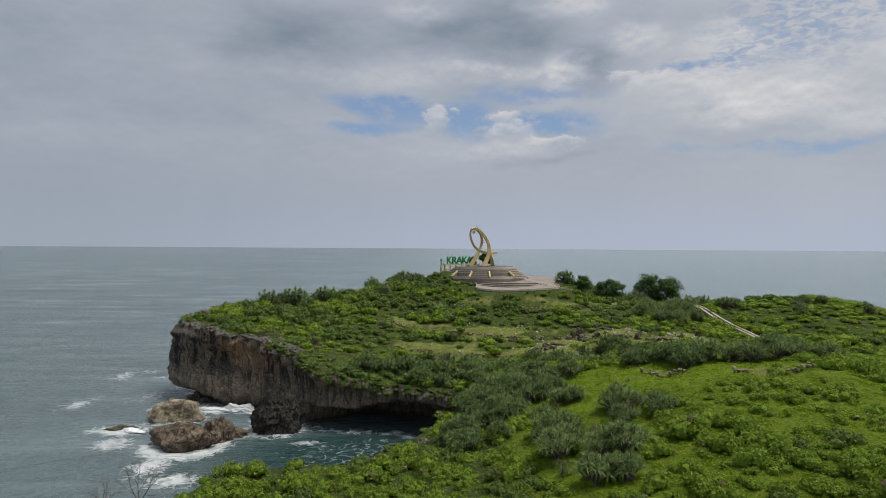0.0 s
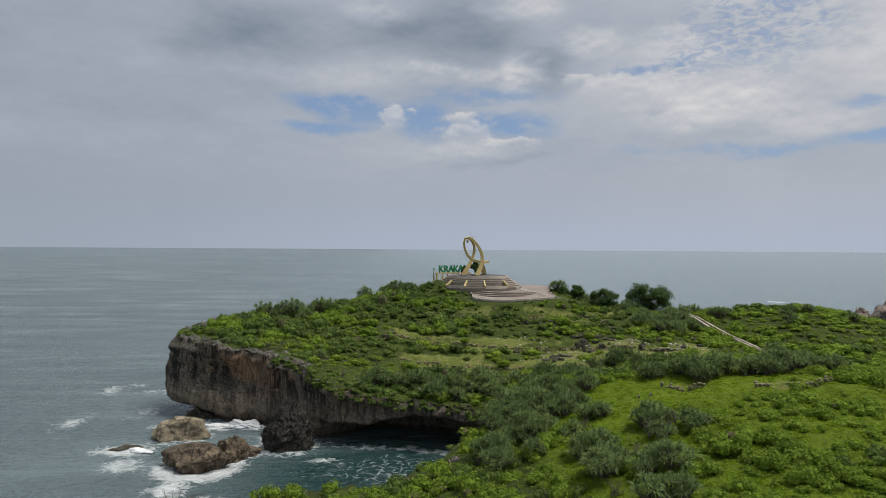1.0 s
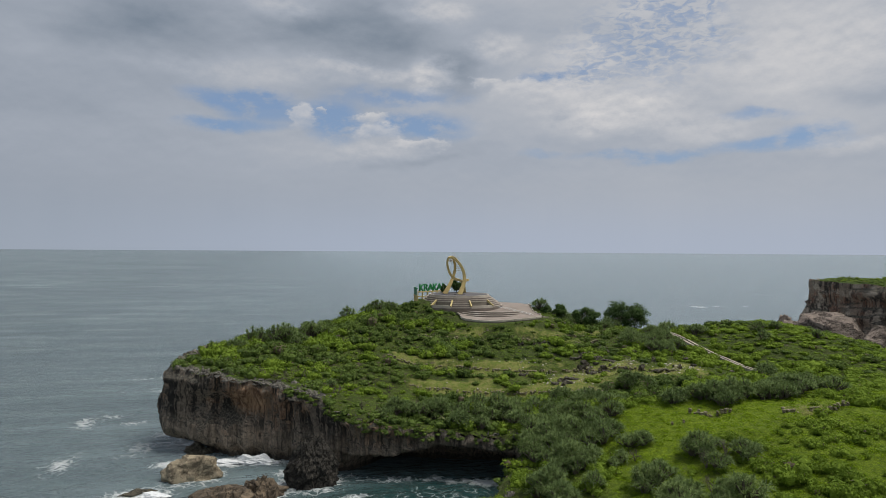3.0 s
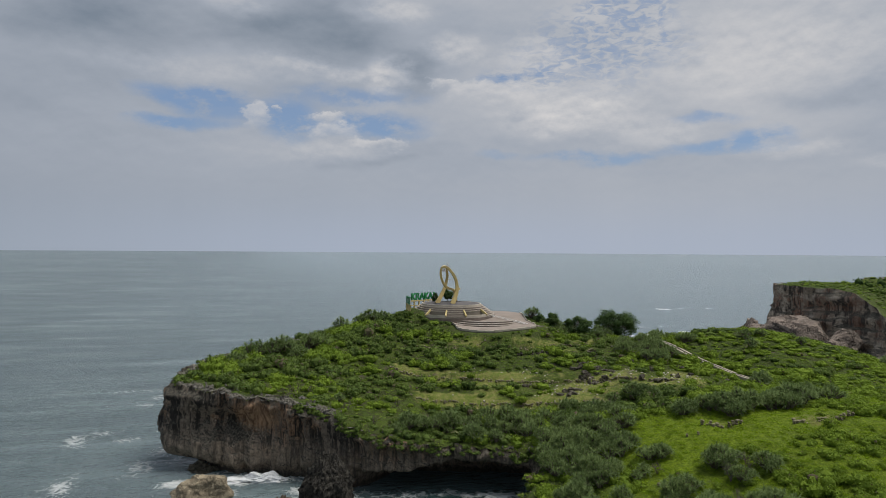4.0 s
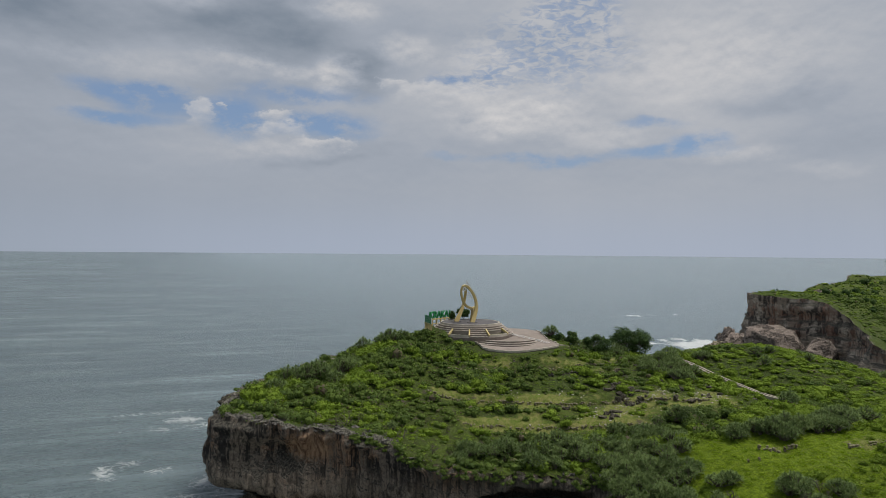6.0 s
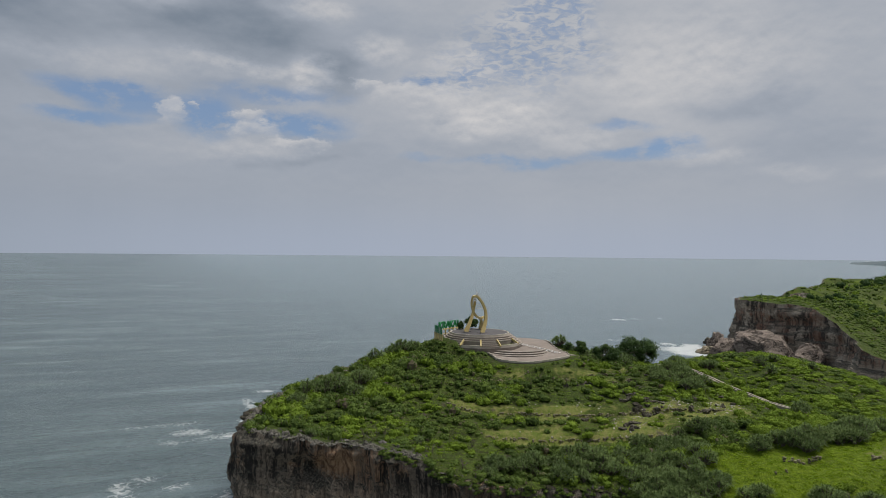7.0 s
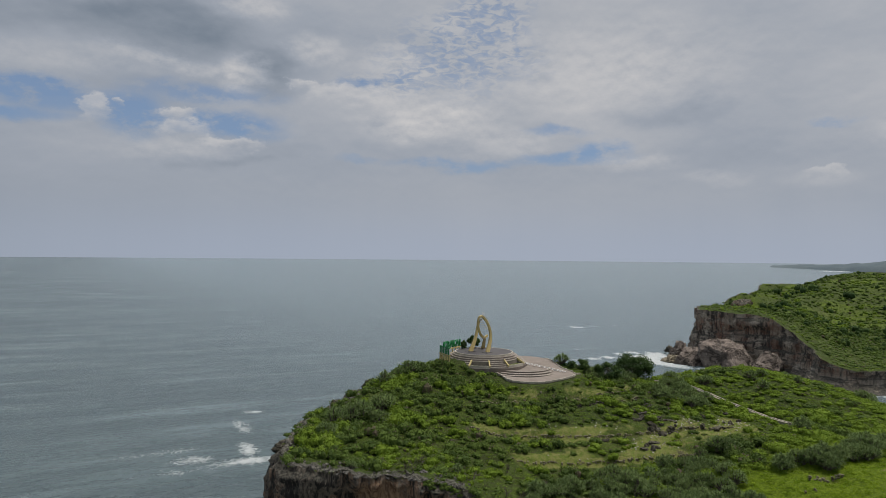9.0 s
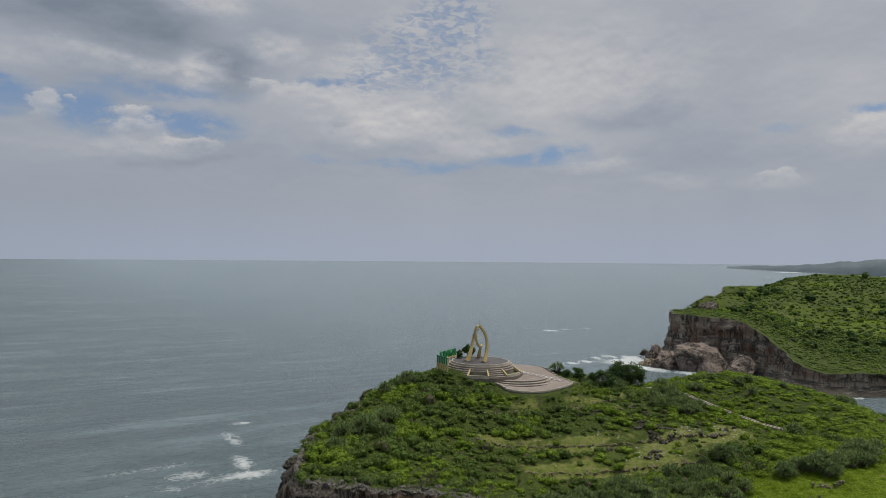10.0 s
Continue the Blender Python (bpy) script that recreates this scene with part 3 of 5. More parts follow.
def dry_mask(x, y):
    """The grazed terraces: a ledge of short grass behind each wall, stony ground between."""
    edge = fbm(x * 0.10, y * 0.22, 3, 31)
    out = step01(x, -2, 8) * step01(x, 54, 46) * step01(y + 0.30 * (x - 20), 120, 124) * step01(y + 0.30 * (x - 20), 141, 133) * np.clip(0.8 + 2.2 * edge, 0, 1)
    for k, line in enumerate(TERRACES):
        px, py = zip(*line)
        up = y - np.interp(x, px, py)
        ledge = step01(up, -3.6 if k < 2 else -2.2, -0.8) * step01(up, 3.6, 1.8) * step01(x, px[0] - 1, px[0] + 3) * step01(x, px[-1] + 1, px[-1] - 3)
        out = np.maximum(out, ledge * (np.clip((0.78 if k < 2 else 0.5) + 1.6 * edge, 0, 1) if k < 5 else 0.6))
    return np.clip(out, 0, 1)


OUTLINE = [(-55, 139.5), (-51.5, 134), (-44.5, 130.5), (-36, 127.5), (-29, 123), (-24, 117.5), (-17, 113.5), (-8, 111), (0, 109), (5, 105.5), (4, 100), (0.5, 95), (-4, 89), (-9, 84),
           (-16, 82), (-21.5, 80.5), (-26, 78.5), (-28.5, 72), (-30, 62), (-34, 40), (-48, 0), (-50, -70), (160, -70), (160, 20), (146, 70), (124, 108), (118, 126), (113, 150),
           (104, 166), (90, 174), (76, 178), (64, 183), (50, 192), (34, 201), (17, 205), (2, 202), (-9, 196), (-18, 187), (-26, 180), (-35, 171), (-43, 163), (-48.5, 154), (-53, 146)]
coast = smooth_line(OUTLINE, 0.55)
arc = np.arange(len(coast)) * 0.55
tang = np.roll(coast, -3, 0) - np.roll(coast, 3, 0)
tang /= np.linalg.norm(tang, axis=1)[:, None]
outward = np.stack([-tang[:, 1], tang[:, 0]], 1)
if inside(np.array([coast[40, 0] + outward[40, 0]]), np.array([coast[40, 1] + outward[40, 1]]), coast[::4])[0]:
    outward = -outward
coast = coast + outward * (fbm(arc * 0.12, arc * 0, 3, 41) * 2.4 + fbm(arc * 0.7, arc * 0, 3, 43) * 1.3)[:, None]
LIP_Z = rough_z(coast[:, 0], coast[:, 1]) + fbm(arc * 0.9, arc * 0, 3, 45) * 1.6


def build_ground():
    xs = np.r_[np.arange(-62, 130, 0.62), np.arange(130, 166, 4.0)]
    ys = np.r_[np.arange(-76, 40, 4.0), np.arange(40, 210, 0.62)]
    X, Y = np.meshgrid(xs, ys)
    inn = inside(X, Y, coast[::2])
    d, idx = nearest(X, Y, coast[::2])
    idx = idx * 2
    keep = np.zeros((len(ys) - 1, len(xs) - 1), bool)
    for dy in (0, 1):
        for dx in (0, 1):
            keep |= inn[dy:len(ys) - 1 + dy, dx:len(xs) - 1 + dx]
    Xs, Ys = np.where(inn, X, coast[idx, 0]), np.where(inn, Y, coast[idx, 1])
    Z = np.where(inn, rough_z(Xs, Ys), LIP_Z[idx])
    rim = np.where(inn, np.exp(-d / 2.2), 1.0) * (0.35 + 0.65 * step01(Y, 108, 126) * step01(X, -22, -30) + 0.65 * step01(Y, 150, 160) * step01(X, -22, -30)).clip(0, 1)
    Z = Z + inn * rim * (vnoise(X * 0.9, Y * 0.9, 51) ** 2) * 1.6
    n = len(xs)
    j, i = np.nonzero(keep)
    a = j * n + i
    faces = np.stack([a, a + 1, a + 1 + n, a + n], 1)
    used, inv = np.unique(faces, return_inverse=True)
    verts = np.stack([Xs, Ys, Z], -1).reshape(-1, 3)[used]
    pick = lambda m: m.reshape(-1)[used]
    me = mesh_from("ground", verts, inv.reshape(-1, 4), GROUND, True,
                   (("rim", pick(rim)), ("field", pick(np.maximum(field_mask(X, Y), 0.8 * step01(Y, 112, 103) * step01(X, 4, 12)))), ("dry", pick(dry_mask(X, Y)))))
    tagged(new("ground", me), "uneven green headland ground with creepers, dry grass and rock", "ground", kind="structure")


build_ground()


def cave_depth(s, x, y):
    """How far the foot of the cliff is eaten away, and up to which height."""
    c = step01(x, -24.5, -19) * step01(x, 5.0, 2.0) * step01(y, 103, 107)
    top = 3.5 + 2.3 * step01(x, -22, -4) + fbm(x * 0.25, y * 0.25, 3, 61) * 1.4
    return 12.0 * c, top


def build_cliff():
    rows = 48
    n = len(coast)
    v = np.linspace(0, 1, rows)[:, None]
    zlip = LIP_Z[None, :]
    foot = -1.6
    z = zlip + (foot - zlip) * v
    x0, y0 = coast[:, 0][None, :], coast[:, 1][None, :]
    s = arc[None, :] + 0 * v
    high = step01(zlip, 6.0, 11.0)
    tip = step01(x0, -44, -54) * step01(y0, 160, 146)
    bulge = np.sin(np.clip(v * 1.15, 0, 1) * np.pi) * (0.3 + 1.9 * tip) * high
    # a jagged cap, an alcove under it, vertical flutes and a notch at the waterline
    cap = np.exp(-((v - 0.08) / 0.06) ** 2) * (0.5 + 2.6 * fbm(s * 0.4, z * 0.6, 4, 77)) * high
    alcove = -np.exp(-((x0 + 46) / 6.0) ** 2) * step01(y0, 145, 138) * np.exp(-((v - 0.33) / 0.15) ** 2) * 3.0 - np.exp(-((v - 0.30) / 0.12) ** 2) * high * (1 - tip) * (0.5 + 1.4 * fbm(s * 0.13, s * 0, 3, 78))
    back = -step01(v, 0.70, 0.97) * (1.2 * high + 3.6 * tip)
    notch = -np.exp(-((z - 0.9) / 0.8) ** 2) * (0.9 + 1.2 * tip)
    deep, top = cave_depth(s, x0, y0)
    cave = -deep * step01(z, top, top - 1.3)
    flute = (np.abs(fbm(s * 0.55, z * 0.04, 4, 71)) * -3.4 + 0.6) * step01(v, 0.02, 0.15)
    rib = np.abs(fbm(s * 1.3, z * 0.06, 3, 79)) * -1.5 * high
    ledge = fbm(s * 0.10, z * 0.22, 4, 73) * 2.2 + fbm(s * 0.9, z * 0.7, 3, 75) * 1.3 + fbm(s * 2.3, z * 1.9, 2, 76) * 0.5
    off = bulge + back + notch + cave + (flute + ledge + rib + cap + alcove) * step01(v, 0.0, 0.10)
    X, Y = x0 + outward[:, 0][None, :] * off, y0 + outward[:, 1][None, :] * off
    verts = np.stack([X, Y, z + 0 * X], -1).reshape(-1, 3)
    r, c = np.meshgrid(np.arange(rows - 1), np.arange(n), indexing="ij")
    a, b = r * n + c, r * n + (c + 1) % n
    faces = np.stack([a, a + n, b + n, b], -1).reshape(-1, 4)
    me = mesh_from("cliff_face", verts, faces, CLIFF)
    tagged(new("cliff_face", me), "dark streaked limestone sea cliff with a cave at the waterline", "cliff", kind="structure")


build_cliff()


# ---------------------------------------------------------------- sea
ROCKS = [(-48.3, 119.5, 4.6), (-40.3, 103.5, 6.2), (-28.8, 113.5, 5.0), (-35.5, 110.5, 3.0), (-54, 113, 2.0)]
# x, y, half-widths and strength of the patches of surf
SURF_WEST = [(-45.5, 228, 3.2, 12, 0.6), (-48.5, 207, 3.4, 9, 0.7), (-52, 194, 11, 4, 0.62), (-66, 192, 13, 5, 0.5), (-70, 211, 13, 4, 0.52), (-63, 200, 7, 7, 0.44),
             (-40, 247, 6, 3, 0.5), (-77, 160, 4, 8, 0.46), (-61, 137, 5, 6, 0.6), (-58, 150, 3.5, 7, 0.55), (-72, 165, 6, 4, 0.5), (-66, 158, 5, 3, 0.5)]
SURF_BAY = [(-72, 132, 5, 10, 0.46), (-43, 127, 9, 3.4, 0.85), (-52, 127, 5, 3.5, 0.7), (-33, 119, 4, 3.0, 0.62), (-55, 113, 7, 4, 0.66), (-52, 104, 5, 5, 0.55),
            (-42, 94, 4, 6, 0.62), (-14, 101, 5, 2.2, 0.5), (-22, 106, 4, 1.8, 0.52), (-36, 88, 6, 4, 0.6)]
SURF_EAST = [(150, 292, 26, 3.4, 0.85), (176, 284, 16, 9, 1.0), (169, 266, 8, 18, 1.0), (176, 236, 7, 12, 0.8), (180, 208, 9, 4, 0.75), (172, 186, 8, 3, 0.6),
             (190, 170, 10, 3.5, 0.6), (120, 282, 16, 2.2, 0.5), (240, 420, 60, 5, 0.45), (2300, 1500, 75, 45, 0.9), (168, 323, 18, 2.4, 0.62), (178, 301, 15, 4, 0.75),
             (192, 292, 9, 6, 0.8)]


def sea_level(r):
    """The sea rises very slightly towards the horizon, which the earth's curve and refraction put there."""
    return 27.0 * np.clip((r - 500) / 4400, 0, 1) ** 1.4


def build_sea():
    cx, cy = -40.0, 112.0
    rad = np.r_[0.5, np.arange(3, 120, 1.25), 120 * 1.03 ** np.arange(1, 130)]
    rad = np.r_[rad[rad < 4850], 4900.0]
    ang = np.linspace(0, 2 * np.pi, 440, endpoint=False)
    R, A = np.meshgrid(rad, ang, indexing="ij")
    X, Y = cx + R * np.cos(A), cy + R * np.sin(A)
    foam = np.zeros(X.shape)
    close = R < 330
    line = coast[::4]
    d = np.full(X.shape, 1e3)
    ins = np.zeros(X.shape, bool)
    d[close], _ = nearest(X[close], Y[close], line)
    ins[close] = inside(X[close], Y[close], coast[::4])
    jag = fbm(X * 0.11, Y * 0.11, 4, 81)
    foam = np.maximum(foam, np.exp(-d / 3.0) * (0.50 + 1.1 * jag))
    for x, y, r in ROCKS:
        foam = np.maximum(foam, np.exp(-np.maximum(np.hypot(X - x, Y - y) - r, 0) / 2.4) * (0.52 + 1.0 * jag))
    for x, y, a, b, k in SURF_WEST + SURF_BAY + SURF_EAST:
        foam = np.maximum(foam, np.exp(-(((X - x) / a) ** 2 + ((Y - y) / b) ** 2)) * (k + 0.8 * jag))
    bay = np.exp(-(((X + 12) / 22) ** 2 + ((Y - 100) / 18) ** 2))
    foam = np.maximum(foam, 0.34 * bay)
    Z = sea_level(R) + close * fbm(X * 0.16, Y * 0.30, 3, 83) * 0.55
    n = len(ang)
    r, c = np.meshgrid(np.arange(len(rad) - 1), np.arange(n), indexing="ij")
    a, b = r * n + c, r * n + (c + 1) % n
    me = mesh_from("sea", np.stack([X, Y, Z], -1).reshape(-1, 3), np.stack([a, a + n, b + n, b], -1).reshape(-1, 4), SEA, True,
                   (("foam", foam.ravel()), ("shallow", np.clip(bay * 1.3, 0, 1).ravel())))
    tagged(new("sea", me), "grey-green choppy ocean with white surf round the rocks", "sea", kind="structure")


build_sea()


# ---------------------------------------------------------------- far headland
FAR_LINE = [(207, 277), (230, 297), (262, 318), (300, 346), (370, 397), (400, 424), (420, 432), (436, 430), (480, 452), (548, 496), (575, 505), (680, 580), (760, 560), (780, 350), (700, 160), (420, 60), (270, 100), (222, 146), (203, 162),
            (194, 170), (184, 180), (184, 192), (194, 203), (202, 214), (208, 226), (209, 240), (207, 260)]
far_coast = smooth_line(FAR_LINE, 1.5)
far_s = np.arange(len(far_coast)) * 1.5
ft = np.roll(far_coast, -2, 0) - np.roll(far_coast, 2, 0)
ft /= np.linalg.norm(ft, axis=1)[:, None]
far_out = np.stack([-ft[:, 1], ft[:, 0]], 1)
far_coast = far_coast + far_out * (fbm(far_s * 0.06, far_s * 0, 3, 91) * 3.0 + fbm(far_s * 0.4, far_s * 0, 3, 92) * 2.6)[:, None]


def far_z(x, y):
    inland, seaward = 0.866 * x + 0.5 * y, -0.5 * x + 0.866 * y
    z = 8.5 + 16.5 * step01(seaward, 62, 108) * (1 - 0.8 * step01(inland, 345, 420) * step01(inland, 640, 560) * step01(seaward, 95, 135) - 0.3 * step01(inland, 420, 640)) + 28 * step01(inland, 380, 800) * step01(seaward, 130, 60)
    z = z + 8 * np.exp(-(((x - 556) / 17) ** 2 + ((y - 494) / 15) ** 2)) + 10 * np.exp(-(((x - 428) / 20) ** 2 + ((y - 422) / 18) ** 2))
    return z + fbm(x * 0.02, y * 0.02, 4, 93) * 7.0 * step01(x, 215, 300) + fbm(x * 0.15, y * 0.15, 3, 95) * 1.8


def build_far():
    xs = np.r_[np.arange(178, 330, 1.7), np.arange(330, 790, 5.0)]
    ys = np.r_[np.arange(10, 130, 5.0), np.arange(130, 350, 1.7), np.arange(350, 600, 5.0)]
    X, Y = np.meshgrid(xs, ys)
    inn = inside(X, Y, far_coast)
    d, idx = nearest(X, Y, far_coast)
    keep = np.zeros((len(ys) - 1, len(xs) - 1), bool)
    for dy in (0, 1):
        for dx in (0, 1):
            keep |= inn[dy:len(ys) - 1 + dy, dx:len(xs) - 1 + dx]
    Xs, Ys = np.where(inn, X, far_coast[idx, 0]), np.where(inn, Y, far_coast[idx, 1])
    Z = far_z(Xs, Ys)
    n = len(xs)
    j, i = np.nonzero(keep)
    a = j * n + i
    faces = np.stack([a, a + 1, a + 1 + n, a + n], 1)
    used, inv = np.unique(faces, return_inverse=True)
    rim = np.where(inn, np.exp(-d / 2.0), 1.0) * 0.8
    me = mesh_from("far_headland_ground", np.stack([Xs, Ys, Z], -1).reshape(-1, 3)[used], inv.reshape(-1, 4), GROUND, True,
                   (("rim", rim.reshape(-1)[used]), ("field", np.clip(-0.25 + 1.6 * fbm(X * 0.022, Y * 0.03, 4, 137) + 2.0 * fbm(X * 0.13, Y * 0.16, 3, 141) + 0.25 * step01(X, 260, 330), 0, 0.75).reshape(-1)[used]), ("dry", np.clip(0.5 * np.exp(-(((X - 330) / 70) ** 2 + ((Y - 250) / 40) ** 2)) + 1.6 * fbm(X * 0.03, Y * 0.06, 3, 139) - 0.2, 0, 0.45).reshape(-1)[used])))
    tagged(new("far_headland_ground", me), "green scrub-covered plateau of the next headland", "ground", kind="structure")
    rows = 30
    v = np.linspace(0, 1, rows)[:, None]
    zlip = (far_z(far_coast[:, 0], far_coast[:, 1]) + 0.3)[None, :]
    z = zlip + (-1.6 - zlip) * v
    s = far_s[None, :] + 0 * v
    off = (fbm(s * 0.12, z * 0.05, 4, 97) * 5.0 + fbm(s * 0.05, z * 0.3, 4, 99) * 5.5 + np.abs(fbm(s * 0.35, z * 0.08, 3, 98)) * -4.0 + 4.5 * step01(v, 0.35, 1.0)) * step01(v, 0, 0.12)
    X, Y = far_coast[:, 0] + far_out[:, 0] * off, far_coast[:, 1] + far_out[:, 1] * off
    m = len(far_coast)
    r, c = np.meshgrid(np.arange(rows - 1), np.arange(m), indexing="ij")
    a, b = r * m + c, r * m + (c + 1) % m
    me = mesh_from("far_cliff_face", np.stack([X, Y, z], -1).reshape(-1, 3), np.stack([a, a + m, b + m, b], -1).reshape(-1, 4), FAR_CLIFF)
    tagged(new("far_cliff_face", me), "reddish grey limestone cliff of the next headland", "cliff", kind="structure")


if inside(np.array([far_coast[6, 0] + 6 * far_out[6, 0]]), np.array([far_coast[6, 1] + 6 * far_out[6, 1]]), far_coast)[0]:
    far_out = -far_out
build_far()


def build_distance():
    """The low wooded coast on the horizon, its haze painted into the material."""
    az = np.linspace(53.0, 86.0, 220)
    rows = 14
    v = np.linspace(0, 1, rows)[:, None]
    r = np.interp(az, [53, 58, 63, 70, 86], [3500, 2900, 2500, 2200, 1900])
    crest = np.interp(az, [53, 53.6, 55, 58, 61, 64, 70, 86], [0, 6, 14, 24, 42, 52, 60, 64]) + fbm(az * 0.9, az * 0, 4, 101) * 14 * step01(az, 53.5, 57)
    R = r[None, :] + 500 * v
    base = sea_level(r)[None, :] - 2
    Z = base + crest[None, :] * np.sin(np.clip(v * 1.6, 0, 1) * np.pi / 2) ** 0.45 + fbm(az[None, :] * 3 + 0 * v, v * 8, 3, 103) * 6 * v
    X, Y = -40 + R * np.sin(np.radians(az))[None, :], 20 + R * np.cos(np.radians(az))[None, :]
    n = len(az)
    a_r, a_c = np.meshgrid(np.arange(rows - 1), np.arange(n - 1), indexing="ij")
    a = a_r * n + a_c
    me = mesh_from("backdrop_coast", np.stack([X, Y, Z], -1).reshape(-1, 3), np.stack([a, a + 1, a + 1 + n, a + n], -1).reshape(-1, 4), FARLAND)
    tagged(new("backdrop_coast", me), "wooded coast on the horizon with haze put into its blue-green colour", "coast", kind="structure")


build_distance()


# ---------------------------------------------------------------- rocks
def rock_mesh(name, size, material, seed, rough=0.35, sharp=1.0, cut=-0.35, detail=5, facets=9):
    """A weathered boulder: a ball pushed in and out by noise, flat below."""
    bm = bmesh.new()
    bmesh.ops.create_icosphere(bm, subdivisions=detail, radius=1.0)
    off = Vector((seed * 3.7, seed * 1.9, seed * 5.3))
    rng = random.Random(seed)
    planes = [(Vector((rng.gauss(0, 1), rng.gauss(0, 1), rng.gauss(0.2, 0.8))).normalized(), rng.uniform(0.66, 0.95) - 0.012 * (facets - 9)) for _ in range(facets)]
    for v in bm.verts:
        p = v.co.copy()
        for n, d in planes:
            p -= n * max(0.0, p.dot(n) - d)
        k = noise.fractal(p * 1.1 + off, 0.9, 2.0, 3) * rough + (abs(noise.noise(p * 2.6 * sharp + off)) - 0.25) * rough * 0.8 + noise.noise(p * 6.5 * sharp + off) * rough * 0.28 + noise.noise(p * 15 + off) * rough * 0.12
        k += (noise.cell(p * 1.7 + off) - 0.5) * rough * 0.3
        p *= 1.0 + k
        p.z = max(p.z, cut)
        v.co = Vector((p.x * size[0], p.y * size[1], p.z * size[2]))
    me = bpy.data.meshes.new(name)
    bm.to_mesh(me)
    bm.free()
    me.materials.append(material)
    for f in me.polygons:
        f.use_smooth = True
    return me


def boulder(name, x, y, z, size, material, seed, label, turn=0.0, rough=0.35, sharp=1.0, detail=5, group="", facets=9):
    ob = new(name, rock_mesh(name, size, material, seed, rough, sharp, detail=detail, facets=facets))
    ob.matrix_world = pose(x, y, z, 0, 0, turn)
    return tagged(ob, label, "rock", group)


boulder("boulder", -48.3, 119.6, 0.6, (4.4, 3.6, 3.5), BOULDER, 1, "smooth tan boulder standing in the surf below the cliff", 10, 0.22, 0.7)
boulder("boulder", -40.4, 103.6, 0.6, (5.8, 3.6, 3.2), BROWN, 2, "broad brown wet boulder in the foaming bay", -12, 0.20, facets=12)
boulder("boulder", -36.3, 106.6, 0.6, (2.8, 2.2, 3.4), BROWN, 12, "steep brown rock beside the broad boulder in the bay", 25, 0.35)
boulder("rock_shelf", -36.2, 110.6, 0.1, (4.2, 2.2, 1.0), BROWN, 3, "low wet brown rock shelf between boulder and sea stack", -15, 0.3)
boulder("rock_shelf", -55.5, 113.5, -0.2, (2.6, 1.3, 0.9), KARST, 4, "dark flat rock awash in white surf", 5, 0.3)
boulder("rock_shelf", -49.3, 133.4, 0.3, (2.3, 1.7, 1.6), KARST, 14, "dark jagged rock at the foot of the cliff tip", 5, 0.4)


def sea_pinnacle():
    """A dark jagged stack that narrows to its top."""
    bm = bmesh.new()
    bmesh.ops.create_icosphere(bm, subdivisions=5, radius=1.0)
    for v in bm.verts:
        p = v.co.copy()
        q = p * 2.2 + Vector((9.1, 3.3, 1.7))
        k = noise.fractal(q, 0.8, 2.1, 4) * 0.18 + abs(noise.noise(q * 2.7)) * 0.22 + noise.noise(q * 6.0) * 0.11
        up = (p.z + 1) / 2
        taper = 1.0 - 0.62 * up ** 1.3 - 0.25 * (1 - up) ** 3
        p *= 1 + k
        v.co = Vector((p.x * 5.3 * taper + 0.5 * up, p.y * 4.2 * taper, max(p.z, -0.6) * 4.9 + 2.4))
    me = bpy.data.meshes.new("sea_pinnacle")
    bm.to_mesh(me)
    bm.free()
    me.materials.append(STACK)
    ob = new("sea_pinnacle", me)
    ob.matrix_world = pose(-28.6, 113.6, 0.2)
    tagged(ob, "dark jagged limestone sea stack in front of the cave", "sea stack")


sea_pinnacle()
boulder("rim_rock", -19.5, 186.5, 17.5, (3.2, 2.6, 3.0), KARST, 31, "dark knobbly rock on the rear cliff edge", 20, 0.3, group="rim rocks")
boulder("rim_rock", -33.5, 173.5, 16.0, (3.6, 2.6, 2.6), KARST, 32, "dark knobbly rock on the rear cliff edge", 50, 0.3, group="rim rocks")
boulder("rim_rock", -42.5, 163.5, 15.8, (2.6, 2.2, 2.2), KARST, 33, "dark knobbly rock on the rear cliff edge", 10, 0.3, group="rim rocks")
boulder("rim_rock", -52.5, 147.0, 15.6, (2.4, 2.2, 1.8), KARST, 34, "dark knobbly rock on the rear cliff edge", 10, 0.3, group="rim rocks")
boulder("fallen_slab", 190, 247, 1.5, (15, 14, 15.0), SLAB, 5, "huge pinkish-grey fallen slab leaning on the far cliff", 30, 0.12, 1.0, facets=15)
boulder("fallen_slab", 182, 257, 0.5, (10, 10, 9.0), SLAB, 6, "weathered pinkish-grey fallen block at the cliff foot", 50, 0.15, 1.0, facets=15)
boulder("fallen_slab", 194, 226, 0.5, (11, 7, 8.5), SLAB, 7, "tilted pale grey fallen slab beside the inlet", -25, 0.12, 1.0, facets=15)
boulder("boulder", 178, 267, 0.3, (6, 5, 4.0), BOULDER, 8, "yellowish boulder at the tip of the far cliff", 0, 0.3)
boulder("boulder", 189, 274, 0.6, (6.5, 6, 8.0), SLAB, 9, "rounded grey boulder against the far cliff corner", 0, 0.28)
boulder("boulder", 203.5, 294.2, 0.2, (3.6, 3.0, 3.2), KARST, 10, "lone dark boulder standing in breaking waves", 20, 0.3)

boulder("headland_rock", 417, 417, 10.0, (9, 14, 8.5), FAR_CLIFF, 21, "dark rock face at the tip of a farther headland", 37, 0.26, facets=6)

# ---------------------------------------------------------------- plaza
DECK_Z, FLOOR_Z = 26.55, 22.1


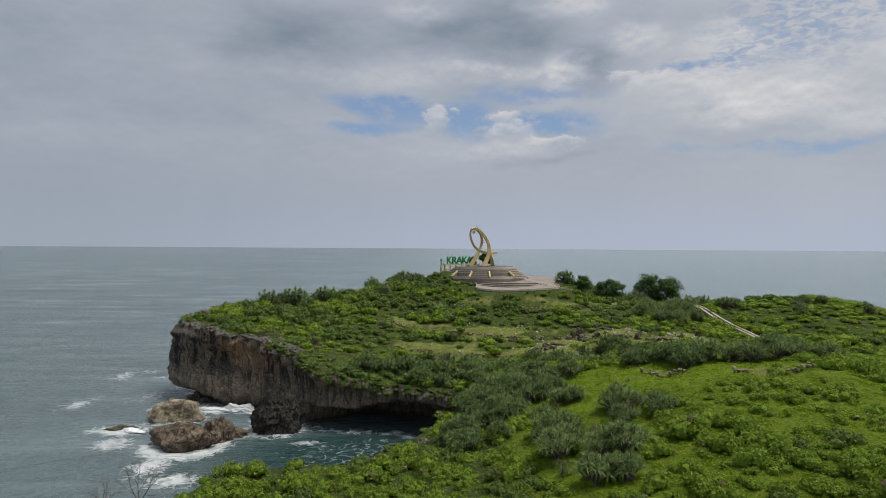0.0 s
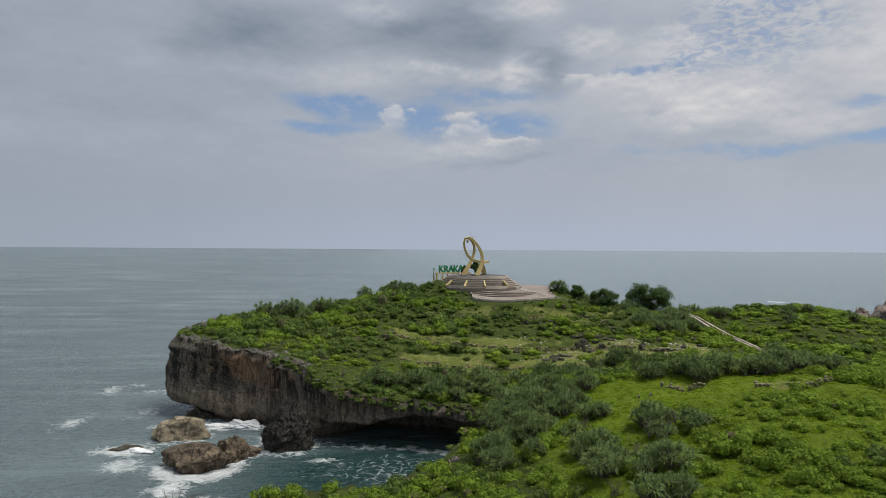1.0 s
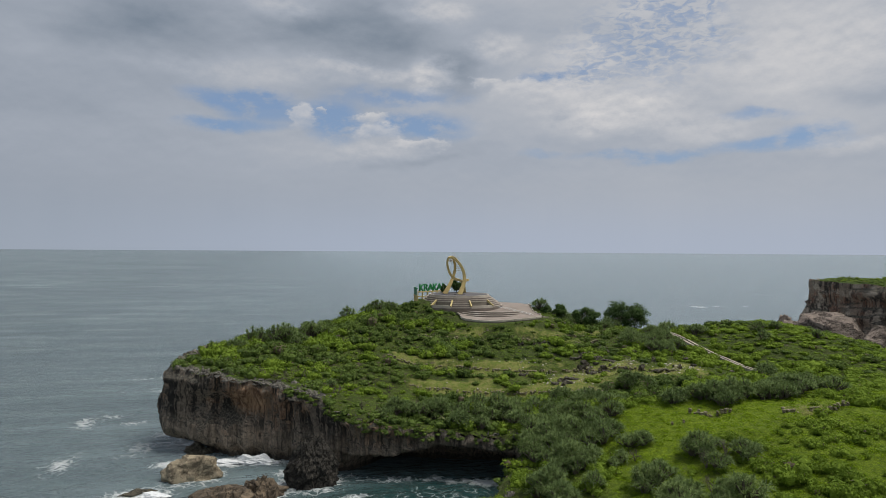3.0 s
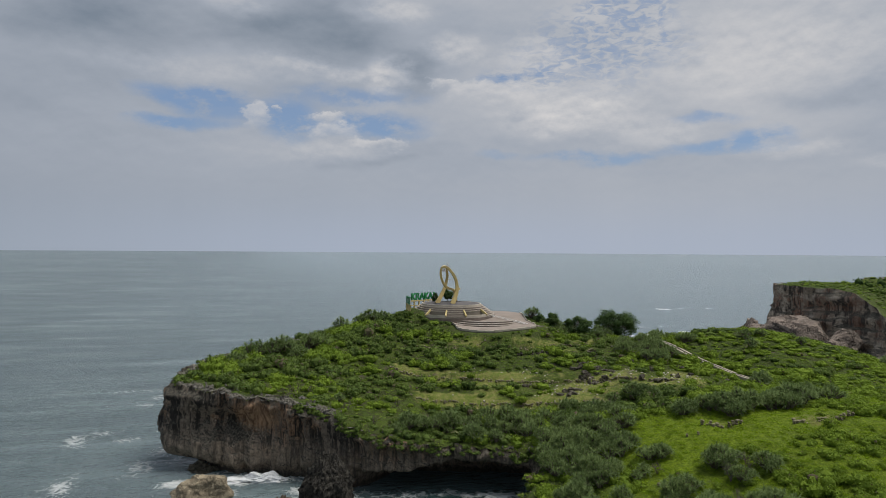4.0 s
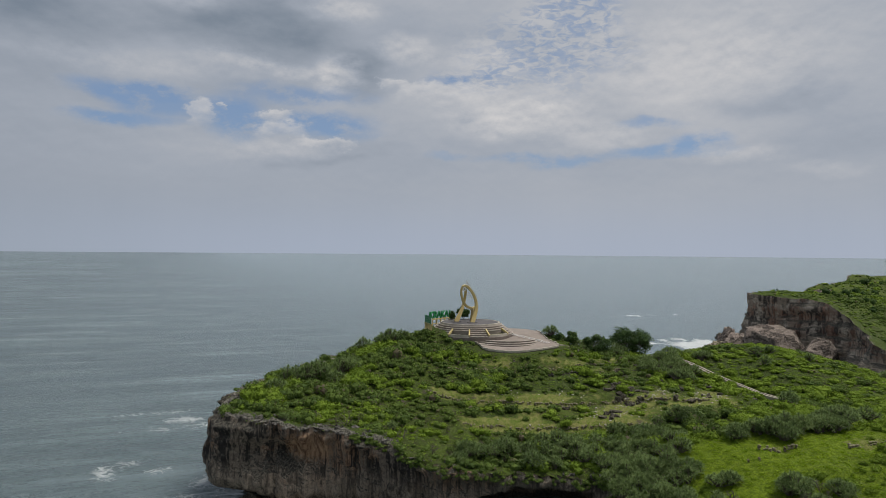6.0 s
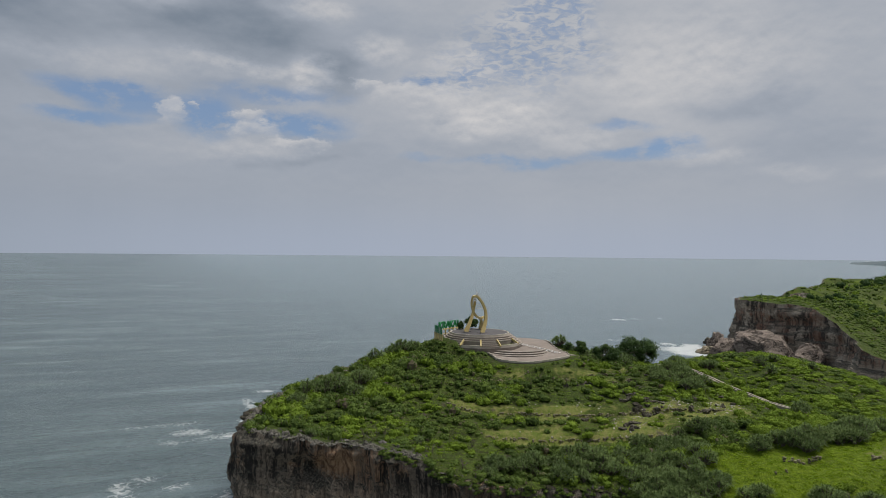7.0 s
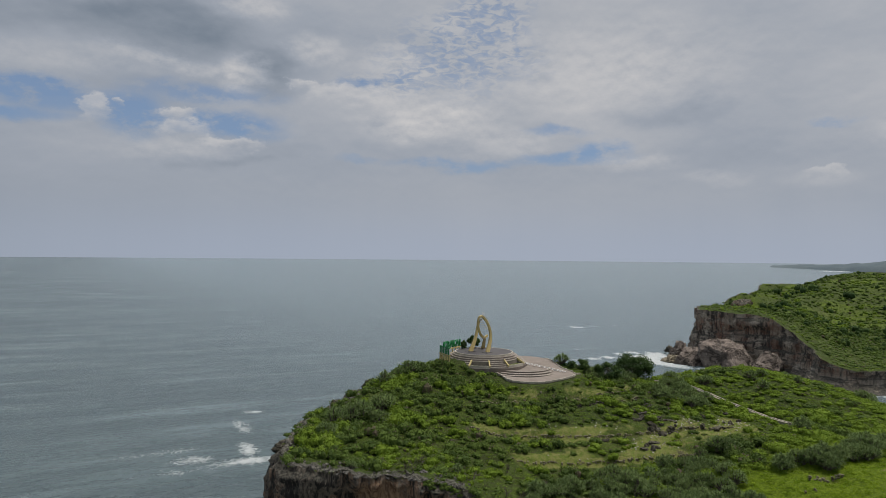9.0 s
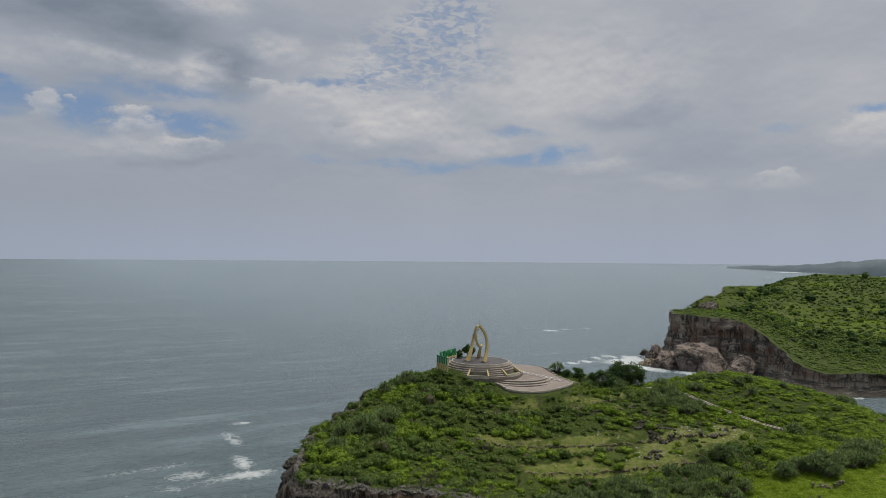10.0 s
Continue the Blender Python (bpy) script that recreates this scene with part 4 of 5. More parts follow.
def ring(r0, r1, z0, z1, a0=0.0, a1=360.0, n=96, ex=1.0, centre=(0, 0)):
    """A solid piece of a ring, or a disc where r0 is 0; degrees run from the east to the north."""
    bm = bmesh.new()
    full = a1 - a0 >= 359.9
    ang = [radians(a0 + (a1 - a0) * k / n) for k in range(n + (0 if full else 1))]
    cols = []
    for a in ang:
        c, s = math.cos(a), math.sin(a)
        cols.append([bm.verts.new((centre[0] + r * c * ex, centre[1] + r * s, z)) for r, z in ((max(r0, 0.01), z0), (r1, z0), (r1, z1), (max(r0, 0.01), z1))])
    m = len(cols)
    for k in range(m if full else m - 1):
        p, q = cols[k], cols[(k + 1) % m]
        for i in range(4):
            j = (i + 1) % 4
            bm.faces.new((p[i], q[i], q[j], p[j]))
    if not full:
        bm.faces.new(cols[0])
        bm.faces.new(list(reversed(cols[-1])))
    bmesh.ops.recalc_face_normals(bm, faces=bm.faces)
    return bm


def box(sx, sy, sz, at=(0, 0, 0), turn=0.0, bevel=0.0, tip=None):
    bm = bmesh.new()
    bmesh.ops.create_cube(bm, size=1.0, matrix=Matrix.Diagonal((sx, sy, sz, 1)))
    if bevel:
        bmesh.ops.bevel(bm, geom=bm.edges[:], offset=bevel, segments=2, affect="EDGES")
    m = pose(*at, 0, 0, turn)
    if tip is not None:
        m = m @ tip
    bmesh.ops.transform(bm, matrix=m, verts=bm.verts)
    return bm


def prism(points, z0, z1):
    bm = bmesh.new()
    lo, hi = [bm.verts.new((x, y, z0)) for x, y in points], [bm.verts.new((x, y, z1)) for x, y in points]
    bm.faces.new(list(reversed(lo)))
    bm.faces.new(hi)
    for i in range(len(points)):
        j = (i + 1) % len(points)
        bm.faces.new((lo[i], lo[j], hi[j], hi[i]))
    bmesh.ops.recalc_face_normals(bm, faces=bm.faces)
    return bm


PLAZA_FLOOR = [(-8.8, 1.0), (-7.9, -2.5), (-5.6, -7.8), (-3.4, -11.0), (-2.8, -13.2), (-3.1, -17.6), (-1.0, -20.3), (2.1, -22.2), (5.1, -23.0), (11.6, -22.2), (16.9, -19.6), (16.6, -14.0), (18.2, -7.3), (18.8, -3.5), (16.5, 2.5), (9.0, 6.0), (-2.0, 3.0)]


def build_plaza():
    top = new("monument_plaza")
    top.matrix_world = pose(PLAZA[0], PLAZA[1], 0)
    tagged(top, "round stepped viewing plaza of greyish pink paving on the hilltop", "plaza")
    part("upper_deck", ring(0, 7.85, 23.0, DECK_Z), DECK, top, "dark slate-grey round deck")
    part("deck_rim", ring(7.86, 8.15, 23.0, DECK_Z + 0.05), KERB, top, "pale rim of the deck")
    steps = ((8.15, 8.75, 26.12), (8.75, 9.35, 25.68), (9.35, 9.95, 25.22))
    for r0, r1, z in steps:
        part("step", ring(r0, r1, 22.6, z), PAVING, top)
        part("step_nosing", ring(r1 - 0.03, r1 + 0.05, z - 0.16, z + 0.02), KERB, top, "pale step edge")
    # planting beds with yellow cheeks in the lowest ring, stairs between
    for a0, a1 in ((220, 247), (273, 306)):
        part("planter_soil", ring(9.96, 11.6, 22.6, 24.1, a0, a1, 14), GROUND_PLAIN, top, "grassy planting bed")
        part("planter_edge", ring(11.6, 11.85, 22.2, 24.3, a0, a1, 14), KERB, top, "pale planter edge")
        for a in (a0, a1):
            c, s = math.cos(radians(a)), math.sin(radians(a))
            part("planter_cheek", box(2.5, 0.36, 0.5, (10.9 * c, 10.9 * s, 24.75), a, 0.03, pose(0, 0, 0, 0, 32, 0)), YELLOW, top, "sloping cream-yellow cheek wall")
    for a0, a1 in ((150, 220), (247, 273), (306, 372)):
        for k, z in enumerate((24.8, 24.38, 23.95)):
            part("step", ring(9.96 + 0.6 * k, 10.55 + 0.6 * k, 22.2, z, a0, a1, 16), PAVING, top)
            part("step_nosing", ring(10.52 + 0.6 * k, 10.6 + 0.6 * k, z - 0.15, z + 0.02, a0, a1, 16), KERB, top)
    part("ring_wall", ring(11.86, 12.1, 21.0, 23.6, 150, 372, 90), RISER, top, "brown retaining wall")
    # the wide lower floor slopes and fans out to the east
    line = smooth_line(PLAZA_FLOOR, 0.8)
    bm = prism([tuple(p) for p in line], 19.0, 0.0)
    for v in bm.verts:
        if v.co.z > -1 and v.co.z < 1:
            v.co.z = float(floor_z(PLAZA[0] + v.co.x, PLAZA[1] + v.co.y))
    part("lower_floor", bm, PAVING, top)
    edge = smooth_line(PLAZA_FLOOR[0:14], 0.7, False)
    for a, b in zip(edge[:-1:3], edge[3::3]):
        d = b - a
        h = float(floor_z(PLAZA[0] + (a[0] + b[0]) / 2, PLAZA[1] + (a[1] + b[1]) / 2))
        part("kerb_stone", box(np.hypot(*d) * 0.985, 0.32, 0.45, ((a[0] + b[0]) / 2, (a[1] + b[1]) / 2, h + 0.0), math.degrees(math.atan2(d[1], d[0])), 0.03), KERB, top)
    # a low curved dais of three steps faces the slope
    for r, z, a0, a1 in ((8.7, 22.98, 206, 316), (9.9, 22.62, 207, 312), (11.1, 22.26, 209, 306)):
        part("dais_step", ring(r - 1.9, r, 20.8, z, a0, a1, 44, 1.0, (6.9, -7.5)), PAVING, top)
        part("dais_edge", ring(r - 0.14, r + 0.06, z - 0.10, z + 0.03, a0, a1, 44, 1.0, (6.9, -7.5)), KERB, top, "pale edge of the dais")
        part("dais_riser", ring(r + 0.004, r + 0.03, z - 0.75, z - 0.101, a0, a1, 44, 1.0, (6.9, -7.5)), RISER, top, "darker brown riser")
    rng = random.Random(4)
    for k in range(17):
        t = k / 16
        x, y = 8.9 + 6.0 * t, -6.6 - 10.6 * t
        h = float(floor_z(PLAZA[0] + x, PLAZA[1] + y))
        for side in (-0.55, 0.55):
            part("stepping_slab", box(0.62, 0.42, 0.06, (x + side + rng.uniform(-0.08, 0.08), y + side * 0.4, h + 0.02), 80 + rng.uniform(-6, 6), 0.01), WHITE, top, "worn white painted slab")


GROUND_PLAIN = plain_material("planter_grass", (0.07, 0.10, 0.02), (0.14, 0.15, 0.04), 2.0, 0.95, 0.5)
build_plaza()


# ---------------------------------------------------------------- sculpture
def ribbon(points, widths, thick, across):
    """A bent flat beam through the points; across: the direction of its width at each point."""
    line = smooth_line(np.hstack([np.array(points, float), np.array(widths, float)[:, None], np.array(across, float)]), 0.25, False)
    bm = bmesh.new()
    rows = []
    for i, q in enumerate(line):
        p = Vector(q[:3])
        t = Vector(line[min(i + 1, len(line) - 1)][:3]) - Vector(line[max(i - 1, 0)][:3])
        t.normalize()
        a = Vector(q[4:7])
        a = (a - t * a.dot(t)).normalized()
        n = t.cross(a)
        w = q[3] / 2
        rows.append([bm.verts.new(p + a * w * u + n * thick / 2 * v) for u, v in ((-1, -0.8), (-0.9, -1), (0.9, -1), (1, -0.8), (1, 0.8), (0.9, 1), (-0.9, 1), (-1, 0.8))])
    for r, s in zip(rows, rows[1:]):
        for i in range(8):
            bm.faces.new((r[i], r[(i + 1) % 8], s[(i + 1) % 8], s[i]))
    bm.faces.new(list(reversed(rows[0])))
    bm.faces.new(rows[-1])
    bmesh.ops.recalc_face_normals(bm, faces=bm.faces)
    return bm


def build_sculpture():
    ob = new("fish_sculpture")
    ob.matrix_world = pose(0, 0, 0)
    tagged(ob, "tall gold-painted abstract sculpture of three crossing curved beams on the deck", "sculpture")
    z = DECK_Z
    part("back_beam", ribbon([(7.7, 175.9, 36.6), (8.9, 176.3, 36.7), (10.7, 177.0, 35.2), (12.0, 177.5, 33.2), (12.45, 177.7, 31.2), (12.1, 177.4, 29.2), (10.9, 176.7, z)],
                             [0.45, 0.6, 0.68, 0.76, 0.85, 1.05, 1.35], 0.45, [(0.3, -0.3, 1), (0.3, 0, 1), (1, 0.2, 0.6), (1, 0.2, 0.2), (1, 0.2, 0), (1, 0.2, -0.2), (1, 0.2, 0)]), GOLD, ob)
    part("belly_beam", ribbon([(7.6, 175.8, 36.7), (7.3, 175.9, 35.4), (7.5, 176.1, 33.9), (8.4, 176.6, 32.0), (9.9, 177.6, 30.8), (11.7, 179.9, 30.3), (13.2, 182.3, 29.2), (13.9, 184.2, z)],
                              [0.45, 0.52, 0.58, 0.62, 0.68, 0.72, 0.8, 1.2], 0.42, [(1, 0, 0.3), (1, 0, 0), (1, 0, 0.1), (0.8, 0, 0.6), (0.4, 0, 1), (0.5, 0, 1), (1, 0, 0.4), (1, 0, 0)]), GOLD, ob)
    part("front_beam", ribbon([(7.8, 176.2, 36.6), (9.2, 178.0, 36.3), (10.4, 180.6, 34.9), (10.7, 181.8, 33.2), (10.2, 181.7, 31.2), (9.0, 180.9, 28.9), (7.45, 180.1, z)],
                              [0.4, 0.55, 0.64, 0.7, 0.8, 1.0, 1.35], 0.42, [(0, 0, 1), (0.6, -0.3, 1), (1, 0, 0.4), (1, 0, 0), (1, 0, -0.2), (1, 0, 0), (1, 0, 0)]), GOLD, ob)
    part("tail_fin", ribbon([(12.4, 181.2, 29.9), (13.7, 182.6, 30.1), (15.0, 183.6, 30.3)], [0.6, 0.75, 0.6], 0.4, [(0, 0, 1), (0, 0, 1), (0, 0, 1)]), GOLD, ob)
    bm = bmesh.new()
    bmesh.ops.create_cone(bm, cap_ends=True, segments=28, radius1=0.5, radius2=0.5, depth=0.24, matrix=pose(8.25, 176.0, 35.85, 90, 0, 8))
    eye = part("eye_disc", bm, WHITE, ob, "white round eye disc")
    bm = bmesh.new()
    bmesh.ops.create_cone(bm, cap_ends=True, segments=20, radius1=0.26, radius2=0.2, depth=0.3, matrix=pose(8.25, 175.97, 35.85, 90, 0, 8))
    part("eye_centre", bm, DECK, eye, "dark eye centre")
    for k in range(4):
        t = 0.15 + k / 5
        part("rung", ribbon([(10.6 + 1.4 * t, 177.0 + 0.5 * t, 35.2 - 2.8 * t), (10.2 + 0.55 * t, 180.2 + 1.4 * t, 35.0 - 2.6 * t)], [0.06, 0.06], 0.06, [(0, 0, 1)] * 2), GOLD, ob)
    for k, (x, y) in enumerate(((7.45, 180.1), (10.9, 176.7), (13.9, 184.2))):
        part("foot_slab", box(2.6, 1.5, 0.12, (x, y, z + 0.06), 20, 0.02), DECK, ob, "dark base slab")
    # wire spikes of the crest
    for k in range(5):
        t = k / 4
        p = Vector((8.8 + 1.5 * t, 176.3 + 0.5 * t, 36.9 - 0.9 * t))
        part("crest_spike", ribbon([p, p + Vector((0.25, 0.2, 1.3 - 0.5 * t))], [0.1, 0.05], 0.07, [(1, 0, 0)] * 2), KERB, ob, "thin pale crest rod")


build_sculpture()


# ---------------------------------------------------------------- sign
def letter(ch, size, parent, m):
    cu = bpy.data.curves.new("letter", "FONT")
    cu.body, cu.size, cu.extrude, cu.bevel_depth, cu.resolution_u, cu.align_x = ch, size, 0.16, 0.015, 3, "CENTER"
    cu.offset = 0.035
    tmp = bpy.data.objects.new("letter", cu)
    me = bpy.data.meshes.new_from_object(tmp)
    bpy.data.objects.remove(tmp)
    me.materials.clear()
    me.materials.append(GREEN)
    return sub("letter", me, parent, "green block letter", m)


def build_sign():
    a, b = Vector((0.3, 183.9, 0)), Vector((10.3, 189.6, 0))
    d = (b - a).normalized()
    turn = math.degrees(math.atan2(d.y, d.x))
    ob = new("place_name_sign")
    ob.matrix_world = pose(a.x, a.y, DECK_Z - 0.05, 0, 0, turn)
    tagged(ob, "green free-standing letter sign on a cream-yellow beam", "sign")
    length = (b - a).length
    part("sign_beam", box(length + 0.4, 0.5, 0.35, (length / 2, 0, 0.42), 0, 0.03), YELLOW, ob, "cream-yellow beam")
    for k in range(7):
        part("sign_post", box(0.34, 0.4, 3.4, (0.3 + k * (length - 0.6) / 6, 0, -1.3), 0, 0.02), YELLOW, ob, "cream-yellow post")
    part("lower_beam", box(length + 0.2, 0.3, 0.25, (length / 2, 0, -0.9), 0, 0.02), YELLOW, ob)
    for k, ch in enumerate("KRAKAL"):
        letter(ch, 2.85, ob, pose(1.7 + k * 1.66, 0, 0.62, 90, 0, 0))
    # the second word runs along the west edge of the deck and cannot be read
    side = new("place_name_sign")
    side.matrix_world = pose(-0.4, 183.6, DECK_Z - 0.55, 0, 0, -92)
    tagged(side, "green letter bars on a cream-yellow beam beside the deck", "sign")
    part("sign_beam", box(6.4, 0.45, 0.35, (3.2, 0, 0.3), 0, 0.03), YELLOW, side, "cream-yellow beam")
    for k in range(5):
        part("sign_post", box(0.32, 0.36, 3.2, (0.3 + 1.45 * k, 0, -1.3), 0, 0.02), YELLOW, side, "cream-yellow post")
    for k in range(6):
        part("letter_bar", box(0.78, 0.3, 1.95, (0.55 + 1.04 * k, 0, 1.47), 0, 0.03), GREEN, side, "green letter bar")
        part("gap_bar", box(0.14, 0.26, 1.6, (1.07 + 1.04 * k, 0, 1.3), 0, 0.02), WHITE, side, "white gap bar")


build_sign()


# ---------------------------------------------------------------- breaking waves
def breaking_wave(x, y, size, turn, seed, label):
    """A low lumpy heap of white water."""
    bm = bmesh.new()
    bmesh.ops.create_icosphere(bm, subdivisions=5, radius=1.0)
    off = Vector((seed * 2.3, seed * 4.1, 0))
    for v in bm.verts:
        p = v.co.copy()
        k = 1 + noise.fractal(p * 1.6 + off, 0.9, 2.1, 4) * 0.45 + noise.noise(p * 5 + off) * 0.20 + noise.noise(p * 12 + off) * 0.12
        v.co = Vector((p.x * size[0] * k, p.y * size[1] * k, max(p.z * k, -0.3) * size[2] * (0.55 + 0.45 * noise.noise(Vector((p.x * 2, seed, 0))))))
    for f in bm.faces:
        f.smooth = True
    ob = part("breaking_wave", bm, SPRAY)
    ob.matrix_world = pose(x, y, 0.05, 0, 0, turn)
    tagged(ob, label, "wave", "breaking waves")


SPRAY = plain_material("white_water", (0.74, 0.77, 0.78), (0.86, 0.88, 0.88), 1.5, 0.8, 0.8, 0.0, 3.0, 0.2)
breaking_wave(-38.5, 125.8, (3.8, 1.5, 1.9), -14, 1, "white wave bursting against the foot of the cliff")
breaking_wave(-43.5, 126.6, (3.0, 1.1, 0.9), -10, 2, "low white breaker rolling along the cliff foot")
breaking_wave(-44.6, 109.8, (1.5, 0.8, 1.2), 20, 3, "white water spilling between two boulders")
breaking_wave(-52.5, 112.0, (2.6, 1.0, 0.6), -25, 4, "thin white breaker over a rock awash")


# ---------------------------------------------------------------- path
def strip(points, width, lift, thick, sink=0.5):
    """A thin slab that follows the ground along a line."""
    line = smooth_line(points, 0.9, False)
    d = np.gradient(line, axis=0)
    d /= np.linalg.norm(d, axis=1)[:, None]
    side = np.stack([-d[:, 1], d[:, 0]], 1) * width / 2
    z = ground_z(line[:, 0], line[:, 1]) + fbm(line[:, 0] * 0.12, line[:, 1] * 0.12, 3, 3) * 1.2 + lift
    z = np.convolve(np.r_[[z[0]] * 4, z, [z[-1]] * 4], np.ones(9) / 9, "valid")
    bm = bmesh.new()
    rows = []
    for p, s, h in zip(line, side, z):
        rows.append([bm.verts.new((p[0] + k * s[0], p[1] + k * s[1], h + o)) for k, o in ((-1, -thick - sink), (-1, 0), (1, 0), (1, -thick - sink))])
    for r, q in zip(rows, rows[1:]):
        for i in range(4):
            bm.faces.new((r[i], r[(i + 1) % 4], q[(i + 1) % 4], q[i]))
    bm.faces.new(rows[0])
    bm.faces.new(list(reversed(rows[-1])))
    bmesh.ops.recalc_face_normals(bm, faces=bm.faces)
    return bm


TRACK_LINE = [(62.9, 122.3), (61.7, 126), (60.0, 131), (58.5, 137), (58.1, 143), (59.0, 151), (58.6, 158), (56.0, 164), (52, 169)]


def build_track():
    ob = new("concrete_track")
    tagged(ob, "steep pale concrete track of two wheel strips climbing the slope", "track")
    for side in (-0.55, 0.55):
        part("wheel_strip", strip([(x + side, y) for x, y in TRACK_LINE], 0.5, 0.42, 0.12), TRACK, ob)
    walk_way = new("footpath")
    tagged(walk_way, "narrow pale concrete footpath leading off the plaza", "path")
    part("slab", strip([(28.5, 160.5), (33, 161.8), (39, 163.4), (45, 166), (52, 169)], 1.3, 0.3, 0.12), TRACK, walk_way)


build_track()


# ---------------------------------------------------------------- plants
def leaf_set(centres, normals, size, rng, long=1.7, jitter=0.38):
    """Small pointed leaves, a triangle each, lying round about the normals."""
    n = len(centres)
    nn = normals + rng.normal(0, jitter, (n, 3))
    nn /= np.linalg.norm(nn, axis=1)[:, None]
    t = np.cross(nn, rng.normal(0, 1, (n, 3)))
    t /= np.linalg.norm(t, axis=1)[:, None] + 1e-9
    b = np.cross(nn, t)
    s = size * rng.uniform(0.6, 1.3, n)[:, None]
    v = np.stack([centres - t * s * long / 2 - b * s * 0.3, centres + b * s * 0.6, centres + t * s * long / 2 - b * s * 0.3], 1).reshape(-1, 3)
    return v, np.arange(n)[:, None] * 3 + [0, 1, 2]


BALL = bmesh.new()
bmesh.ops.create_icosphere(BALL, subdivisions=1, radius=1.0)
BALL.verts.ensure_lookup_table()
BALL_V, BALL_F = np.array([v.co[:] for v in BALL.verts]), np.array([[v.index for v in f.verts] for f in BALL.faces])
BALL.free()


def bush_arrays(rng, lobes=4, leaves=44, leaf=0.26, flat=0.8, core=0.78):
    """One unit bush: a few swelling lobes, each with a rounded body and a coat of leaves."""
    vs, fs, n = [], [], 0
    for k in range(lobes):
        a, r = rng.uniform(0, 2 * np.pi), (0.0 if k == 0 else rng.uniform(0.3, 0.75))
        c = np.array([r * np.cos(a), r * np.sin(a), (0.42 - 0.35 * r ** 2) * flat * rng.uniform(0.8, 1.15)])
        rad = np.array([1, 1, flat]) * rng.uniform(0.34, 0.56)
        if core:
            v = BALL_V * rad * core * rng.uniform(0.84, 1.12, (len(BALL_V), 1)) + c
            vs.append(v)
            fs.append(BALL_F + n)
            n += len(v)
        d = rng.normal(0, 1, (leaves, 3))
        d[:, 2] = np.abs(d[:, 2]) - 0.25
        d /= np.linalg.norm(d, axis=1)[:, None]
        v, f = leaf_set(c + d * rad * rng.uniform(0.80, 1.18, (leaves, 1)), d, leaf, rng, jitter=0.6)
        vs.append(v)
        fs.append(f + n)
        n += len(v)
    return np.concatenate(vs), np.concatenate(fs)


def scatter(name, templates, spots, material, label, category):
    """Joins many bushes, spots of x, y, z, size and height, into one object."""
    rng = np.random.default_rng(len(spots))
    vs, fs, n = [], [], 0
    for i, (x, y, z, s, h) in enumerate(spots):
        v, f = templates[i % len(templates)]
        a = rng.uniform(0, 2 * np.pi)
        c, sn = np.cos(a), np.sin(a)
        q = np.stack([(v[:, 0] * c - v[:, 1] * sn) * s + x, (v[:, 0] * sn + v[:, 1] * c) * s + y, v[:, 2] * h + z], 1)
        vs.append(q)
        fs.append(f + n)
        n += len(v)
    me = mesh_from(name, np.concatenate(vs), np.concatenate(fs), material, False)
    return tagged(new(name, me), label, category, kind="stuff")


def track_gap(x, y):
    line = smooth_line(TRACK_LINE, 2.0, False)
    d, _ = nearest(x, y, line)
    return d


def on_plaza(x, y):
    dx, dy = x - PLAZA[0], y - PLAZA[1]
    edge = smooth_line(PLAZA_FLOOR, 1.0)
    return (np.hypot(dx, dy) < 12.6) | inside(dx, dy, edge) | (nearest(dx, dy, edge)[0] < 1.6)


def spread(step, seed, x0=-56, x1=124, y0=44, y1=204):
    """Jittered places on the headland: x, y, ground height, distance to the edge."""
    rng = np.random.default_rng(seed)
    X, Y = np.meshgrid(np.arange(x0, x1, step), np.arange(y0, y1, step))
    x = X.ravel() + rng.uniform(-0.5, 0.5, X.size) * step
    y = Y.ravel() + rng.uniform(-0.5, 0.5, X.size) * step
    ok = inside(x, y, coast[::3]) & ~on_plaza(x, y) & (track_gap(x, y) > 1.7)
    x, y = x[ok], y[ok]
    d, _ = nearest(x, y, coast[::3])
    return x, y, rough_z(x, y), d, rng


# wind-cut scrub over the slopes
x, y, z, edge, rng = spread(2.05, 7, y0=52, y1=197)
field, dry = field_mask(x, y), dry_mask(x, y)
clear = np.maximum(dry * 0.97, field * (0.88 + 0.12 * step01(y, 78, 88)))
patch = fbm(x * 0.07, y * 0.09, 3, 111)
chance = np.clip(0.92 + 1.0 * patch, 0.3, 0.98) * np.clip(1 - clear, 0, 1) * np.where((y < 126) & (x > -30), step01(edge, 0.2, 0.8), step01(edge + 7.0 * fbm(x * 0.22, y * 0.22, 3, 129) * -1.0, 0.8, 3.4))
for line in TERRACES[:2]:
    px, py = zip(*line)
    up = y - np.interp(x, px, py)
    chance = np.where((up > -3.2) & (up < 2.6) & (x > px[0]) & (x < px[-1]), 0.1 * chance, chance)
chance = np.where((y < 100) & (x < 6), 0.93, chance)
sel = rng.uniform(0, 1, len(x)) < chance
size = (1.0 + 1.5 * rng.uniform(0, 1, len(x)) ** 1.6) * (1 - 0.5 * dry) * (0.5 + 0.5 * step01(nearest(x - PLAZA[0], y - PLAZA[1], smooth_line(PLAZA_FLOOR, 1.0))[0], 1.5, 8.0)) * (0.9 + 0.9 * np.clip(patch, -0.3, 0.4)) * (1 - 0.35 * field)
tall = size * rng.uniform(0.75, 1.25, len(x)) * (1 - 0.28 * step01(x, 62, 72))
